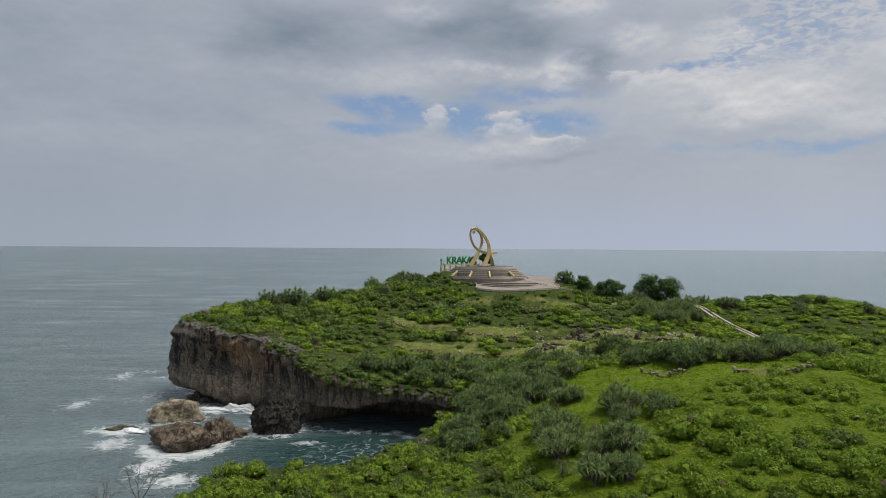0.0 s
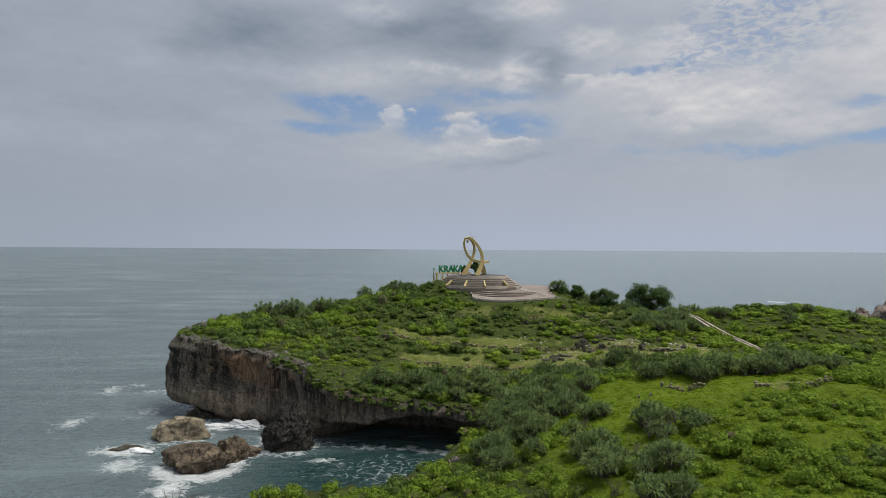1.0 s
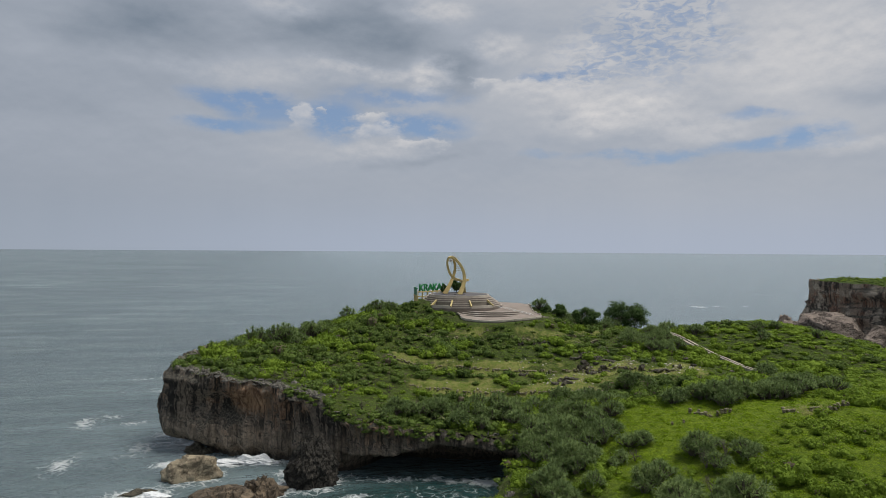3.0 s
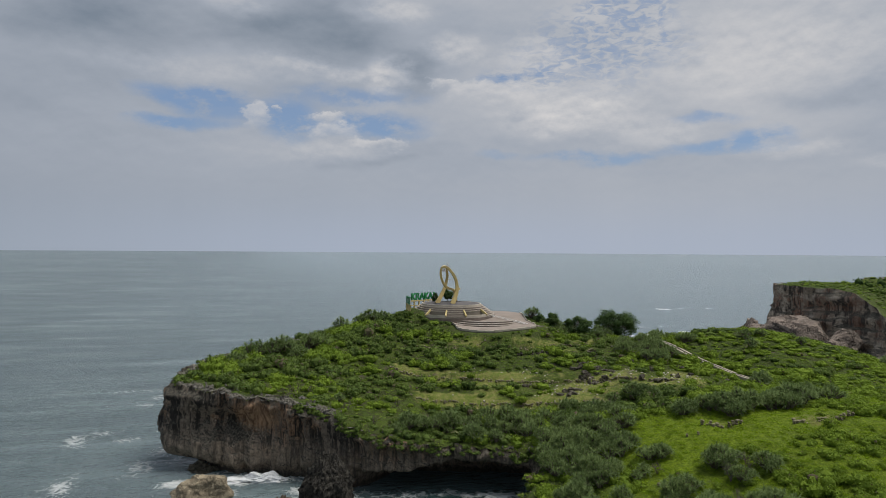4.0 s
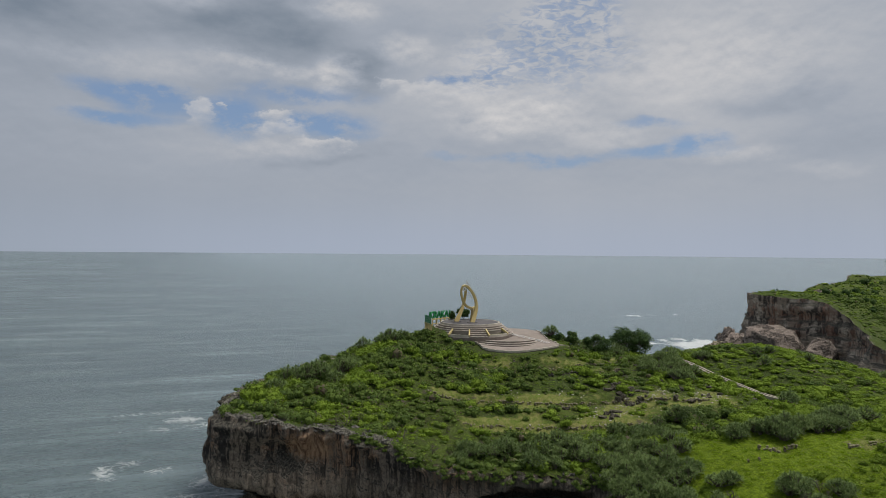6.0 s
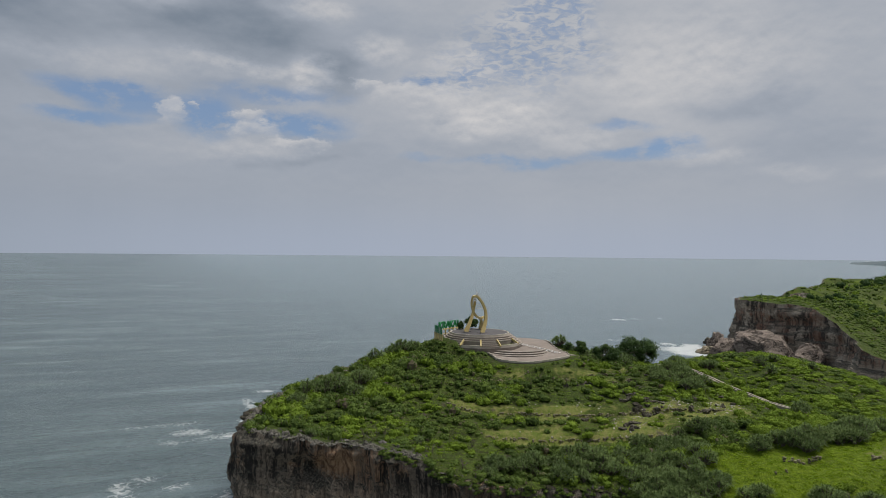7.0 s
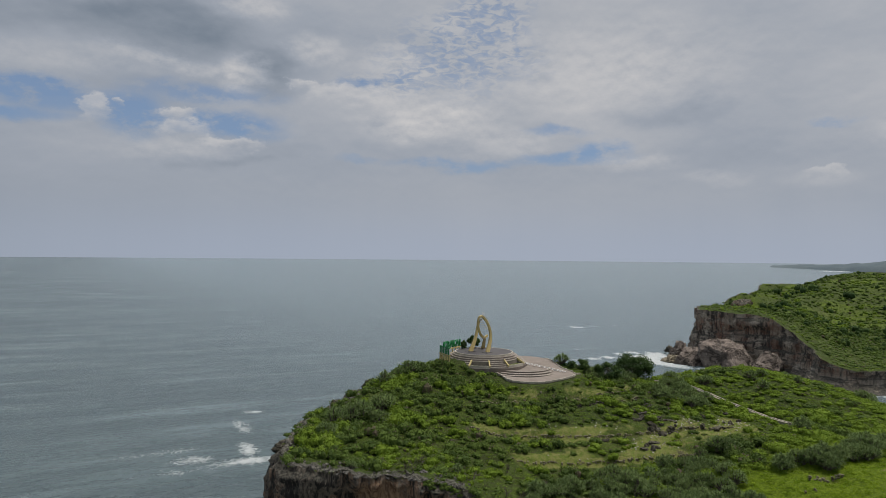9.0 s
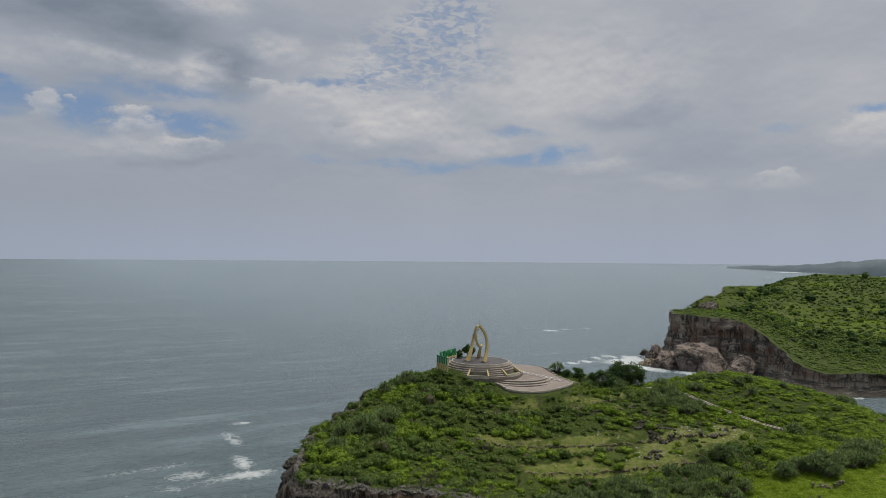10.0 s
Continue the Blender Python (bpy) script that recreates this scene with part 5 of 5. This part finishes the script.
hue = 0.04 + fbm(x * 0.11, y * 0.11, 3, 113) + rng.normal(0, 0.055, len(x)) + 0.14 * step01(y, 112, 100) * step01(x, 8, 20) + 0.12 * field - 0.10 * step01(y, 108, 116) * step01(x, 40, 20) + 0.14 * step01(x, 56, 66) * step01(y, 104, 112)
pack = np.stack([x, y, z - 0.12, size, tall], 1)
# the nearer the slope lies to the bay, the finer its bushes are built
for y0, y1, lobes, leaves, leaf, body in ((0, 106, 5, 60, 0.128, 0.76), (106, 150, 5, 40, 0.13, 0.83), (150, 300, 4, 30, 0.155, 0.85)):
    tmpl = [bush_arrays(rng, lobes, leaves, leaf, 0.9, body) for _ in range(8)]
    band = sel & (y >= y0) & (y < y1)
    scatter("scrub", tmpl, pack[band & (hue < 0.0)], SCRUB, "dense dark green windswept coastal scrub on the slopes", "scrub")
    scatter("scrub", tmpl, pack[band & (hue >= 0.0)], HILL_LOW, "fresh green leafy coastal shrubs on the slopes", "scrub")

# low creepers
x, y, z, edge, rng = spread(1.22, 9, y0=50, y1=195)
field, dry = np.maximum(field_mask(x, y), 0.8 * step01(y, 112, 103) * step01(x, 4, 12)), dry_mask(x, y)
low_t = [bush_arrays(rng, 3, 30, 0.135, 0.5, 0) for _ in range(8)]
thin_t = [bush_arrays(rng, 3, 12, 0.16, 0.5, 0) for _ in range(8)]
sel = (rng.uniform(0, 1, len(x)) < np.clip(0.72 + 0.3 * field - 0.75 * dry, 0, 1)) & (edge > 0.3)
pack = np.stack([x, y, z - 0.1, rng.uniform(0.7, 1.3, len(x)), rng.uniform(0.35, 0.85, len(x)) * (0.7 + 0.5 * rng.uniform(0, 1, len(x)) ** 4)], 1)
scatter("creepers", low_t, pack[sel & (field > 0.5)], LOW, "bright green low creepers carpeting the near field", "creeper")
scatter("creepers", thin_t, pack[sel & (field <= 0.5)], HILL_LOW, "mid-green low creepers between the shrubs", "creeper")


# creepers hanging over the lip of the bay's cliff
hang = (coast[:, 0] > -33) & (coast[:, 0] < 8) & (coast[:, 1] > 86) & (coast[:, 1] < 126)
hx = np.repeat(coast[hang], 5, 0) + np.repeat(outward[hang], 5, 0) * rng.uniform(-0.5, 0.7, (5 * hang.sum(), 1)) + rng.normal(0, 0.3, (5 * hang.sum(), 2))
drop = rng.uniform(-0.2, 1.0, len(hx)) + 1.6 * np.clip(fbm(hx[:, 0] * 0.25, hx[:, 1] * 0.25, 3, 117) * 2.5, 0, 1) * rng.uniform(0, 1, len(hx))
keep = rng.uniform(0, 1, len(hx)) < np.clip(0.28 + 2.6 * fbm(hx[:, 0] * 0.16, hx[:, 1] * 0.16, 3, 119), 0.03, 1)
pack = np.stack([hx[:, 0], hx[:, 1], np.repeat(LIP_Z[hang], 5) - drop - 0.3, rng.uniform(0.5, 1.0, len(hx)), rng.uniform(0.6, 1.1, len(hx))], 1)[keep]
scatter("creepers", [bush_arrays(rng, 4, 40, 0.13) for _ in range(8)], pack, SCRUB, "green creepers hanging over the edge of the cliff", "creeper")


# pandanus
def rosette_mesh(rng, leaves=46, length=0.85):
    vs, fs, n = [], [], 0
    for k in range(leaves):
        a = k * 2.39996 + rng.uniform(-0.2, 0.2)
        e = radians(rng.uniform(-25, 85))
        u = np.array([np.cos(a) * np.cos(e), np.sin(a) * np.cos(e), np.sin(e)])
        w = np.array([-np.sin(a), np.cos(a), 0]) * 0.032
        l = length * rng.uniform(0.75, 1.15)
        droop = np.array([0, 0, -1.0])
        p0, p1, p2 = u * 0.1, u * l * 0.55, u * l + droop * l * rng.uniform(0.1, 0.4)
        vs += [p0 - w, p0 + w, p1 + w * 1.1, p1 - w * 1.1, p2]
        fs += [[n, n + 1, n + 2], [n, n + 2, n + 3], [n + 3, n + 2, n + 4]]
        n += 5
    return mesh_from("leaf_rosette", np.array(vs), np.array(fs), PANDAN, False)


def limb(bm, a, b, r0, r1, n=6):
    a, b = Vector(a), Vector(b)
    q = (b - a).to_track_quat("Z", "Y")
    lo = [bm.verts.new(a + q @ Vector((r0 * math.cos(2 * math.pi * i / n), r0 * math.sin(2 * math.pi * i / n), 0))) for i in range(n)]
    hi = [bm.verts.new(b + q @ Vector((r1 * math.cos(2 * math.pi * i / n), r1 * math.sin(2 * math.pi * i / n), 0))) for i in range(n)]
    for i in range(n):
        bm.faces.new((lo[i], lo[(i + 1) % n], hi[(i + 1) % n], hi[i]))


prng = np.random.default_rng(23)
ROSETTES = [rosette_mesh(prng) for _ in range(4)]


def pandanus(rng, heads, wide, tall, spread_out=1.0):
    ob = new("pandanus_bush")
    tagged(ob, "grey-green pandanus thicket of spiky strap-leaved rosettes", "pandanus", "pandanus of the headland")
    bm = bmesh.new()
    spots = []
    for k in range(heads):
        a, r = k * 2.39996 + rng.uniform(-0.4, 0.4), wide * math.sqrt((k + 0.4) / heads) * spread_out
        h = tall * (1.0 - 0.55 * (r / wide) ** 2) * rng.uniform(0.8, 1.1)
        p = (r * math.cos(a), r * math.sin(a), h)
        spots.append(p)
        knee = (p[0] * 0.45, p[1] * 0.45, h * 0.45)
        limb(bm, (p[0] * 0.15, p[1] * 0.15, -0.4), knee, 0.13, 0.10)
        limb(bm, knee, p, 0.10, 0.07)
    part("stem", bm, BARK, ob, "thin grey branching stem")
    for k, p in enumerate(spots):
        s = rng.uniform(0.85, 1.25)
        sub("leaf_rosette", ROSETTES[k % 4], ob, "", pose(*p, rng.uniform(-20, 20), rng.uniform(-20, 20), rng.uniform(0, 360)) @ Matrix.Diagonal((s, s, s, 1)))
    return ob


FORMS = [pandanus(prng, 22, 2.1, 2.1), pandanus(prng, 16, 1.7, 1.8), pandanus(prng, 12, 1.35, 2.2), pandanus(prng, 8, 1.0, 1.4), pandanus(prng, 4, 0.8, 2.6)]
# x, y, half-widths, how many
VALLEY_THICKETS = [(-9, 117, 8, 2.5, 13), (5, 116, 8, 4, 28), (18, 113, 8, 4.5, 28), (11, 103, 6, 6, 32), (7, 95, 3.5, 5, 13), (12, 109, 8, 3, 18), (0, 113, 6, 2, 8),
                   (20, 106, 4, 3, 8), (9, 99, 5, 4, 10), (10, 90, 4.5, 5, 15), (15, 98, 4, 4, 9)]
FIELD_THICKETS = [(28, 113, 5, 3.5, 11), (17.3, 89.5, 2.2, 1.5, 5), (20.5, 80.5, 2, 1.5, 4), (23.5, 76.5, 2.5, 1.5, 5), (17.5, 69, 2.5, 1.5, 4), (16, 62, 3, 1.5, 5),
                  (13, 78, 2.5, 2, 5), (13, 72, 2, 2, 4), (4.5, 82, 3, 2, 7), (3, 87, 3, 3, 8), (31, 99.5, 3, 2, 11), (36, 97, 4, 2.5, 17), (42, 95, 4, 2.5, 14),
                  (49, 96, 4, 2, 10), (56, 99, 4, 2, 6), (59, 116.8, 2.2, 1.2, 6)]
SADDLE_THICKETS = [(54.6, 152, 0.8, 6, 7), (48, 141, 6, 7, 30), (64, 151, 3, 6, 8), (54, 152, 2.5, 6, 9), (53, 146, 2, 3, 4), (38, 164.5, 4, 2, 6), (45, 161, 3.5, 2.5, 6),
                   (112, 128, 4, 9, 9), (82, 142, 11, 8, 9)]
placed = []
for cx, cy, rx, ry, n in VALLEY_THICKETS + FIELD_THICKETS + SADDLE_THICKETS:
    for k in range(max(2, round(0.66 * n))):
        a, r = prng.uniform(0, 2 * np.pi), math.sqrt(prng.uniform(0, 1))
        placed.append((cx + rx * r * math.cos(a), cy + ry * r * math.sin(a), int(prng.integers(0, 4)), prng.uniform(0.8, 1.25)))
WEST_PANDANUS = [(-41.5, 152, 4, 1.5), (-40, 153, 2, 1.5), (-36.5, 154.5, 2, 1.6), (-34, 155, 2, 1.7), (-29, 158, 2, 1.6), (-27, 159, 1, 1.6), (-31, 152, 1, 1.3),
                 (-44, 148, 1, 1.2), (-19, 178, 2, 1.45), (-13, 181, 1, 1.5), (-10.5, 182, 0, 1.4), (-7, 182.5, 1, 1.3), (-27, 79.5, 1, 0.8), (-22, 79, 3, 0.9),
                 (-44, 133, 3, 0.8), (-25, 128, 2, 0.7)]
SADDLE_PANDANUS = [(40.5, 168, 4, 1.2), (42.5, 168.5, 4, 1.0), (46.5, 170, 4, 1.2), (44, 169.5, 4, 1.0), (36.5, 167, 2, 1.5), (38.5, 165.5, 0, 1.3), (31.5, 170, 1, 1.3),
                   (48, 163, 0, 1.4), (63, 160, 1, 1.2), (66, 162, 3, 1.2), (69, 164, 3, 1.2)]
for x, y, f, s in WEST_PANDANUS + SADDLE_PANDANUS:
    placed.append((x, y, f, s))
for k, (x, y, f, s) in enumerate(placed):
    xx, yy = np.array([x]), np.array([y])
    if on_plaza(xx, yy)[0] or track_gap(xx, yy)[0] < 2.0 or not inside(xx, yy, coast[::3])[0]:
        continue
    copy_thing(FORMS[f], pose(x, y, float(rough_z(xx, yy)[0]) + 0.05, 0, 0, prng.uniform(0, 360)) @ Matrix.Diagonal((s, s, s, 1)))
for ob in FORMS:
    for o in (*ob.children_recursive, ob):
        bpy.data.objects.remove(o)


def leafy_tree(x, y, z, height, wide, seed, name, label, category, clumps=70, leaf=0.30, trunk=0.3, per=110):
    """A tapered trunk, forking limbs and a crown of many leaf clumps with gaps."""
    rng = np.random.default_rng(seed)
    ob = new(name)
    ob.matrix_world = pose(x, y, z)
    tagged(ob, label, category)
    bm = bmesh.new()
    fork = height * 0.18
    limb(bm, (0, 0, -0.5), (0.15, 0, fork), trunk, trunk * 0.7, 10)
    vs, fs, n = [], [], 0
    arms = []
    for k in range(7):
        a = k * 0.9 + rng.uniform(-0.2, 0.2)
        tip = np.array([math.cos(a) * wide * 0.30, math.sin(a) * wide * 0.30, fork + height * rng.uniform(0.18, 0.4)])
        limb(bm, (0.15, 0, fork * 0.9), tip, trunk * 0.45, trunk * 0.22)
        arms.append(tip)
    for k in range(clumps):
        d = rng.normal(0, 1, 3)
        d[2] = d[2] * 0.8 + 0.1
        d /= np.linalg.norm(d)
        c = np.array([0, 0, height * 0.56]) + d * np.array([wide / 2, wide / 2, height * 0.45]) * rng.uniform(0.5, 0.9)
        limb(bm, arms[k % 7], c, trunk * 0.16, trunk * 0.06, 5)
        r = wide * rng.uniform(0.085, 0.14)
        e = rng.normal(0, 1, (per, 3))
        e /= np.linalg.norm(e, axis=1)[:, None]
        v, f = leaf_set(c + e * r * rng.uniform(0.5, 1.15, (per, 1)) * [1, 1, 0.7], e + [0, 0, 0.4], leaf, rng)
        vs.append(v)
        fs.append(f + n)
        n += len(v)
    part("trunk", bm, BARK, ob, "grey forking trunk and limbs")
    sub("crown", mesh_from("crown", np.concatenate(vs), np.concatenate(fs), TREE, False), ob, "dark green uneven leafy crown")
    return ob


leafy_tree(53.5, 164.5, 16.2, 9.6, 11.6, 3, "broadleaf_tree", "broad dark green tree standing alone beside the track", "tree")
leafy_tree(33.8, 166.5, 20.2, 5.2, 7.2, 5, "shrub_tree", "rounded dark green shrub tree beside the plaza", "tree", 44, 0.26, 0.18)
leafy_tree(41.0, 161.5, 18.4, 5.8, 8.0, 6, "shrub_tree", "broad dark green shrub tree on the saddle", "tree", 48, 0.26, 0.18)
leafy_tree(12.2, 186.6, DECK_Z - 0.2, 3.9, 4.2, 8, "round_shrub", "rounded dark green clipped shrub beside the sign", "shrub", 40, 0.2, 0.12)
leafy_tree(8.4, 185.8, DECK_Z - 0.2, 2.7, 2.6, 9, "round_shrub", "small dark green clipped shrub beside the sign", "shrub", 30, 0.16, 0.1)


def dead_shrub(x, y, z, height, seed):
    rng = np.random.default_rng(seed)
    bm = bmesh.new()

    def grow(p, d, l, r, depth):
        q = p + d * l
        limb(bm, p, q, r, r * 0.6, 5)
        if depth:
            for k in range(3):
                e = d + Vector(rng.normal(0, 0.45, 3))
                grow(q if k else p + d * l * 0.6, e.normalized(), l * 0.7, r * 0.55, depth - 1)

    for k in range(3):
        grow(Vector((0, 0, -0.2)), Vector((rng.normal(0, 0.3), rng.normal(0, 0.3), 1)).normalized(), height * 0.42, 0.07, 3)
    ob = part("bare_shrub", bm, BARK)
    ob.matrix_world = pose(x, y, z)
    tagged(ob, "leafless grey-brown shrub with thin twigs", "shrub", "bare shrubs")


for k, (x, y, h) in enumerate(((-33, 72, 5.0), (-35, 69, 4.2), (-35, 129.5, 2.6), (-33, 130.5, 3.2), (-24, 124, 2.2), (-38, 133, 2.4), (-3, 113, 2.0), (22, 76, 2.4), (20, 77, 2.2), (24, 79, 2.0), (12, 66, 2.2), (15, 86, 2.0), (-30, 133, 2.2), (-20, 119, 2.0), (-17, 118, 1.8), (4, 112, 2.0), (9, 110, 1.8), (16, 106, 2.2), (21, 79, 2.0), (17, 71, 2.4), (-10, 121, 1.8), (27, 130, 1.6), (-14, 128, 1.8))):
    dead_shrub(x, y, float(rough_z(np.array([x]), np.array([y]))[0]), h, 40 + k)


# ---------------------------------------------------------------- loose stones and dry-stone walls
def stone_mesh(rng):
    v = BALL_V * rng.uniform(0.75, 1.2, (len(BALL_V), 1)) * [0.36, 0.26, 0.20]
    return mesh_from("stone", v, BALL_F, STONE, False)


srng = np.random.default_rng(31)
x, y, z, edge, rng = spread(0.8, 13, -2, 50, 118, 148)
dry = dry_mask(x, y)
heap = np.clip(fbm(x * 0.18, y * 0.3, 3, 121) * 4 - 0.1, 0, 1)
sel = rng.uniform(0, 1, len(x)) < np.clip(dry * 1.4, 0, 1) * (0.08 + heap) * step01(y + 0.30 * (x - 20), 144, 138)
pack = np.stack([x, y, z, 0.10 + 0.26 * rng.uniform(0, 1, len(x)) ** 2, rng.uniform(0.08, 0.26, len(x))], 1)[sel]
scatter("rubble", [(BALL_V * rng.uniform(0.7, 1.25, (len(BALL_V), 1)), BALL_F) for _ in range(6)], pack, RUBBLE, "pale limestone rubble strewn over the terraces", "stones")
xs_, ys_, zs_, ed_, rng = spread(1.5, 15)
near = (field_mask(xs_, ys_) > 0.4) & (fbm(xs_ * 0.12, ys_ * 0.12, 3, 123) > 0.27)
pack = np.stack([xs_, ys_, zs_ + 0.25, rng.uniform(0.15, 0.5, len(xs_)), rng.uniform(0.1, 0.35, len(xs_))], 1)[near]
scatter("rubble", [(BALL_V * rng.uniform(0.7, 1.25, (len(BALL_V), 1)), BALL_F) for _ in range(6)], pack, STONE, "grey limestone outcrops among the creepers", "stones")

# jagged karst along the rim of the cliff
x, y, z, edge, rng = spread(0.7, 17, -57, 6, 78, 204)
sel = (edge < 4.6) & (fbm(x * 0.22, y * 0.22, 3, 129) + rng.normal(0, 0.05, len(x)) > -0.07) & (rng.uniform(0, 1, len(x)) < np.where((x < -26) & (y > 110), 0.95 * step01(edge, 4.8, 2.0), 0.22 * step01(edge, 3.4, 0.6)))
pack = np.stack([x, y, z - 0.05, 0.22 + 0.7 * rng.uniform(0, 1, len(x)) ** 2, 0.18 + 0.6 * rng.uniform(0, 1, len(x)) ** 2], 1)[sel]
scatter("karst_rim", [(BALL_V * rng.uniform(0.4, 1.5, (len(BALL_V), 1)), BALL_F) for _ in range(8)], pack, RIM, "jagged grey karst rocks along the cliff edge", "rocks")

# dark outcrops on the terraces
x, y, z, edge, rng = spread(1.1, 19, 8, 56, 122, 150)
sel = rng.uniform(0, 1, len(x)) < 0.75 * step01(fbm(x * 0.10, y * 0.28, 3, 127), 0.06, 0.2) * step01(x, 10, 24)
pack = np.stack([x, y, z, rng.uniform(0.35, 1.0, len(x)), rng.uniform(0.3, 0.9, len(x))], 1)[sel]
scatter("outcrop", [(BALL_V * rng.uniform(0.4, 1.5, (len(BALL_V), 1)), BALL_F) for _ in range(8)], pack, KARST, "dark pitted limestone outcrops between the terraces", "rocks")

# scrub on the next headland
rng = np.random.default_rng(51)
fx = np.r_[rng.uniform(182, 330, 7500), rng.uniform(300, 700, 6000)]
fy = np.r_[rng.uniform(135, 335, 7500), rng.uniform(120, 540, 6000)]
fd, _ = nearest(fx, fy, far_coast)
ok = inside(fx, fy, far_coast) & (fd > np.where(fx < 236, 4.0, 0.8)) & (fbm(fx * 0.025, fy * 0.03, 3, 131) + rng.normal(0, 0.10, len(fx)) > -0.36)
big = np.where(fx > 320, 2.1, 1.35) * np.exp(rng.normal(0, 0.3, len(fx)))
pack = np.stack([fx, fy, far_z(fx, fy) - 0.2, big, big * rng.uniform(0.6, 1.1, len(fx)) * np.where(fx < 236, 0.6, 1.0)], 1)
far_t = [bush_arrays(rng, 2, 10, 0.20, 0.9, 0.86) for _ in range(8)]
dots = ok & (rng.uniform(0, 1, len(fx)) < 0.02) & (fx > 250)
shade = fbm(fx * 0.03, fy * 0.04, 3, 133) + rng.normal(0, 0.10, len(fx)) + 0.02 + 0.05 * step01(fx, 250, 320)
scatter("scrub", far_t, pack[dots] * [1, 1, 1, 2.2, 3.0], TREE, "dark round trees dotted over the next headland", "scrub")
scatter("scrub", far_t, pack[ok & (shade < 0.2)], SCRUB, "dark green scrub on the next headland", "scrub")
scatter("scrub", far_t, pack[ok & (shade >= 0.2)], HILL_LOW, "fresh green scrub on the next headland", "scrub")

STONES = [stone_mesh(srng) for _ in range(6)]
for line in TERRACES:
    ob = new("dry_stone_wall")
    tagged(ob, "low tumbledown dry-stone terrace wall of grey limestone", "stone wall", "terrace walls")
    pts = smooth_line(line, 0.55, False)
    for i, (px, py) in enumerate(pts):
        for course in range(3):
            if srng.uniform() < 0.05 + 0.2 * course:
                continue
            jx, jy = px + srng.uniform(-0.1, 0.1), py - 0.25 + srng.uniform(-0.12, 0.12)
            h = float(rough_z(np.array([px]), np.array([py - 0.9]))[0]) + 0.05 + 0.29 * course
            sub("stone", STONES[(i + course) % 6], ob, "", pose(jx, jy, h, srng.uniform(-15, 15), srng.uniform(-15, 15), srng.uniform(0, 360)))
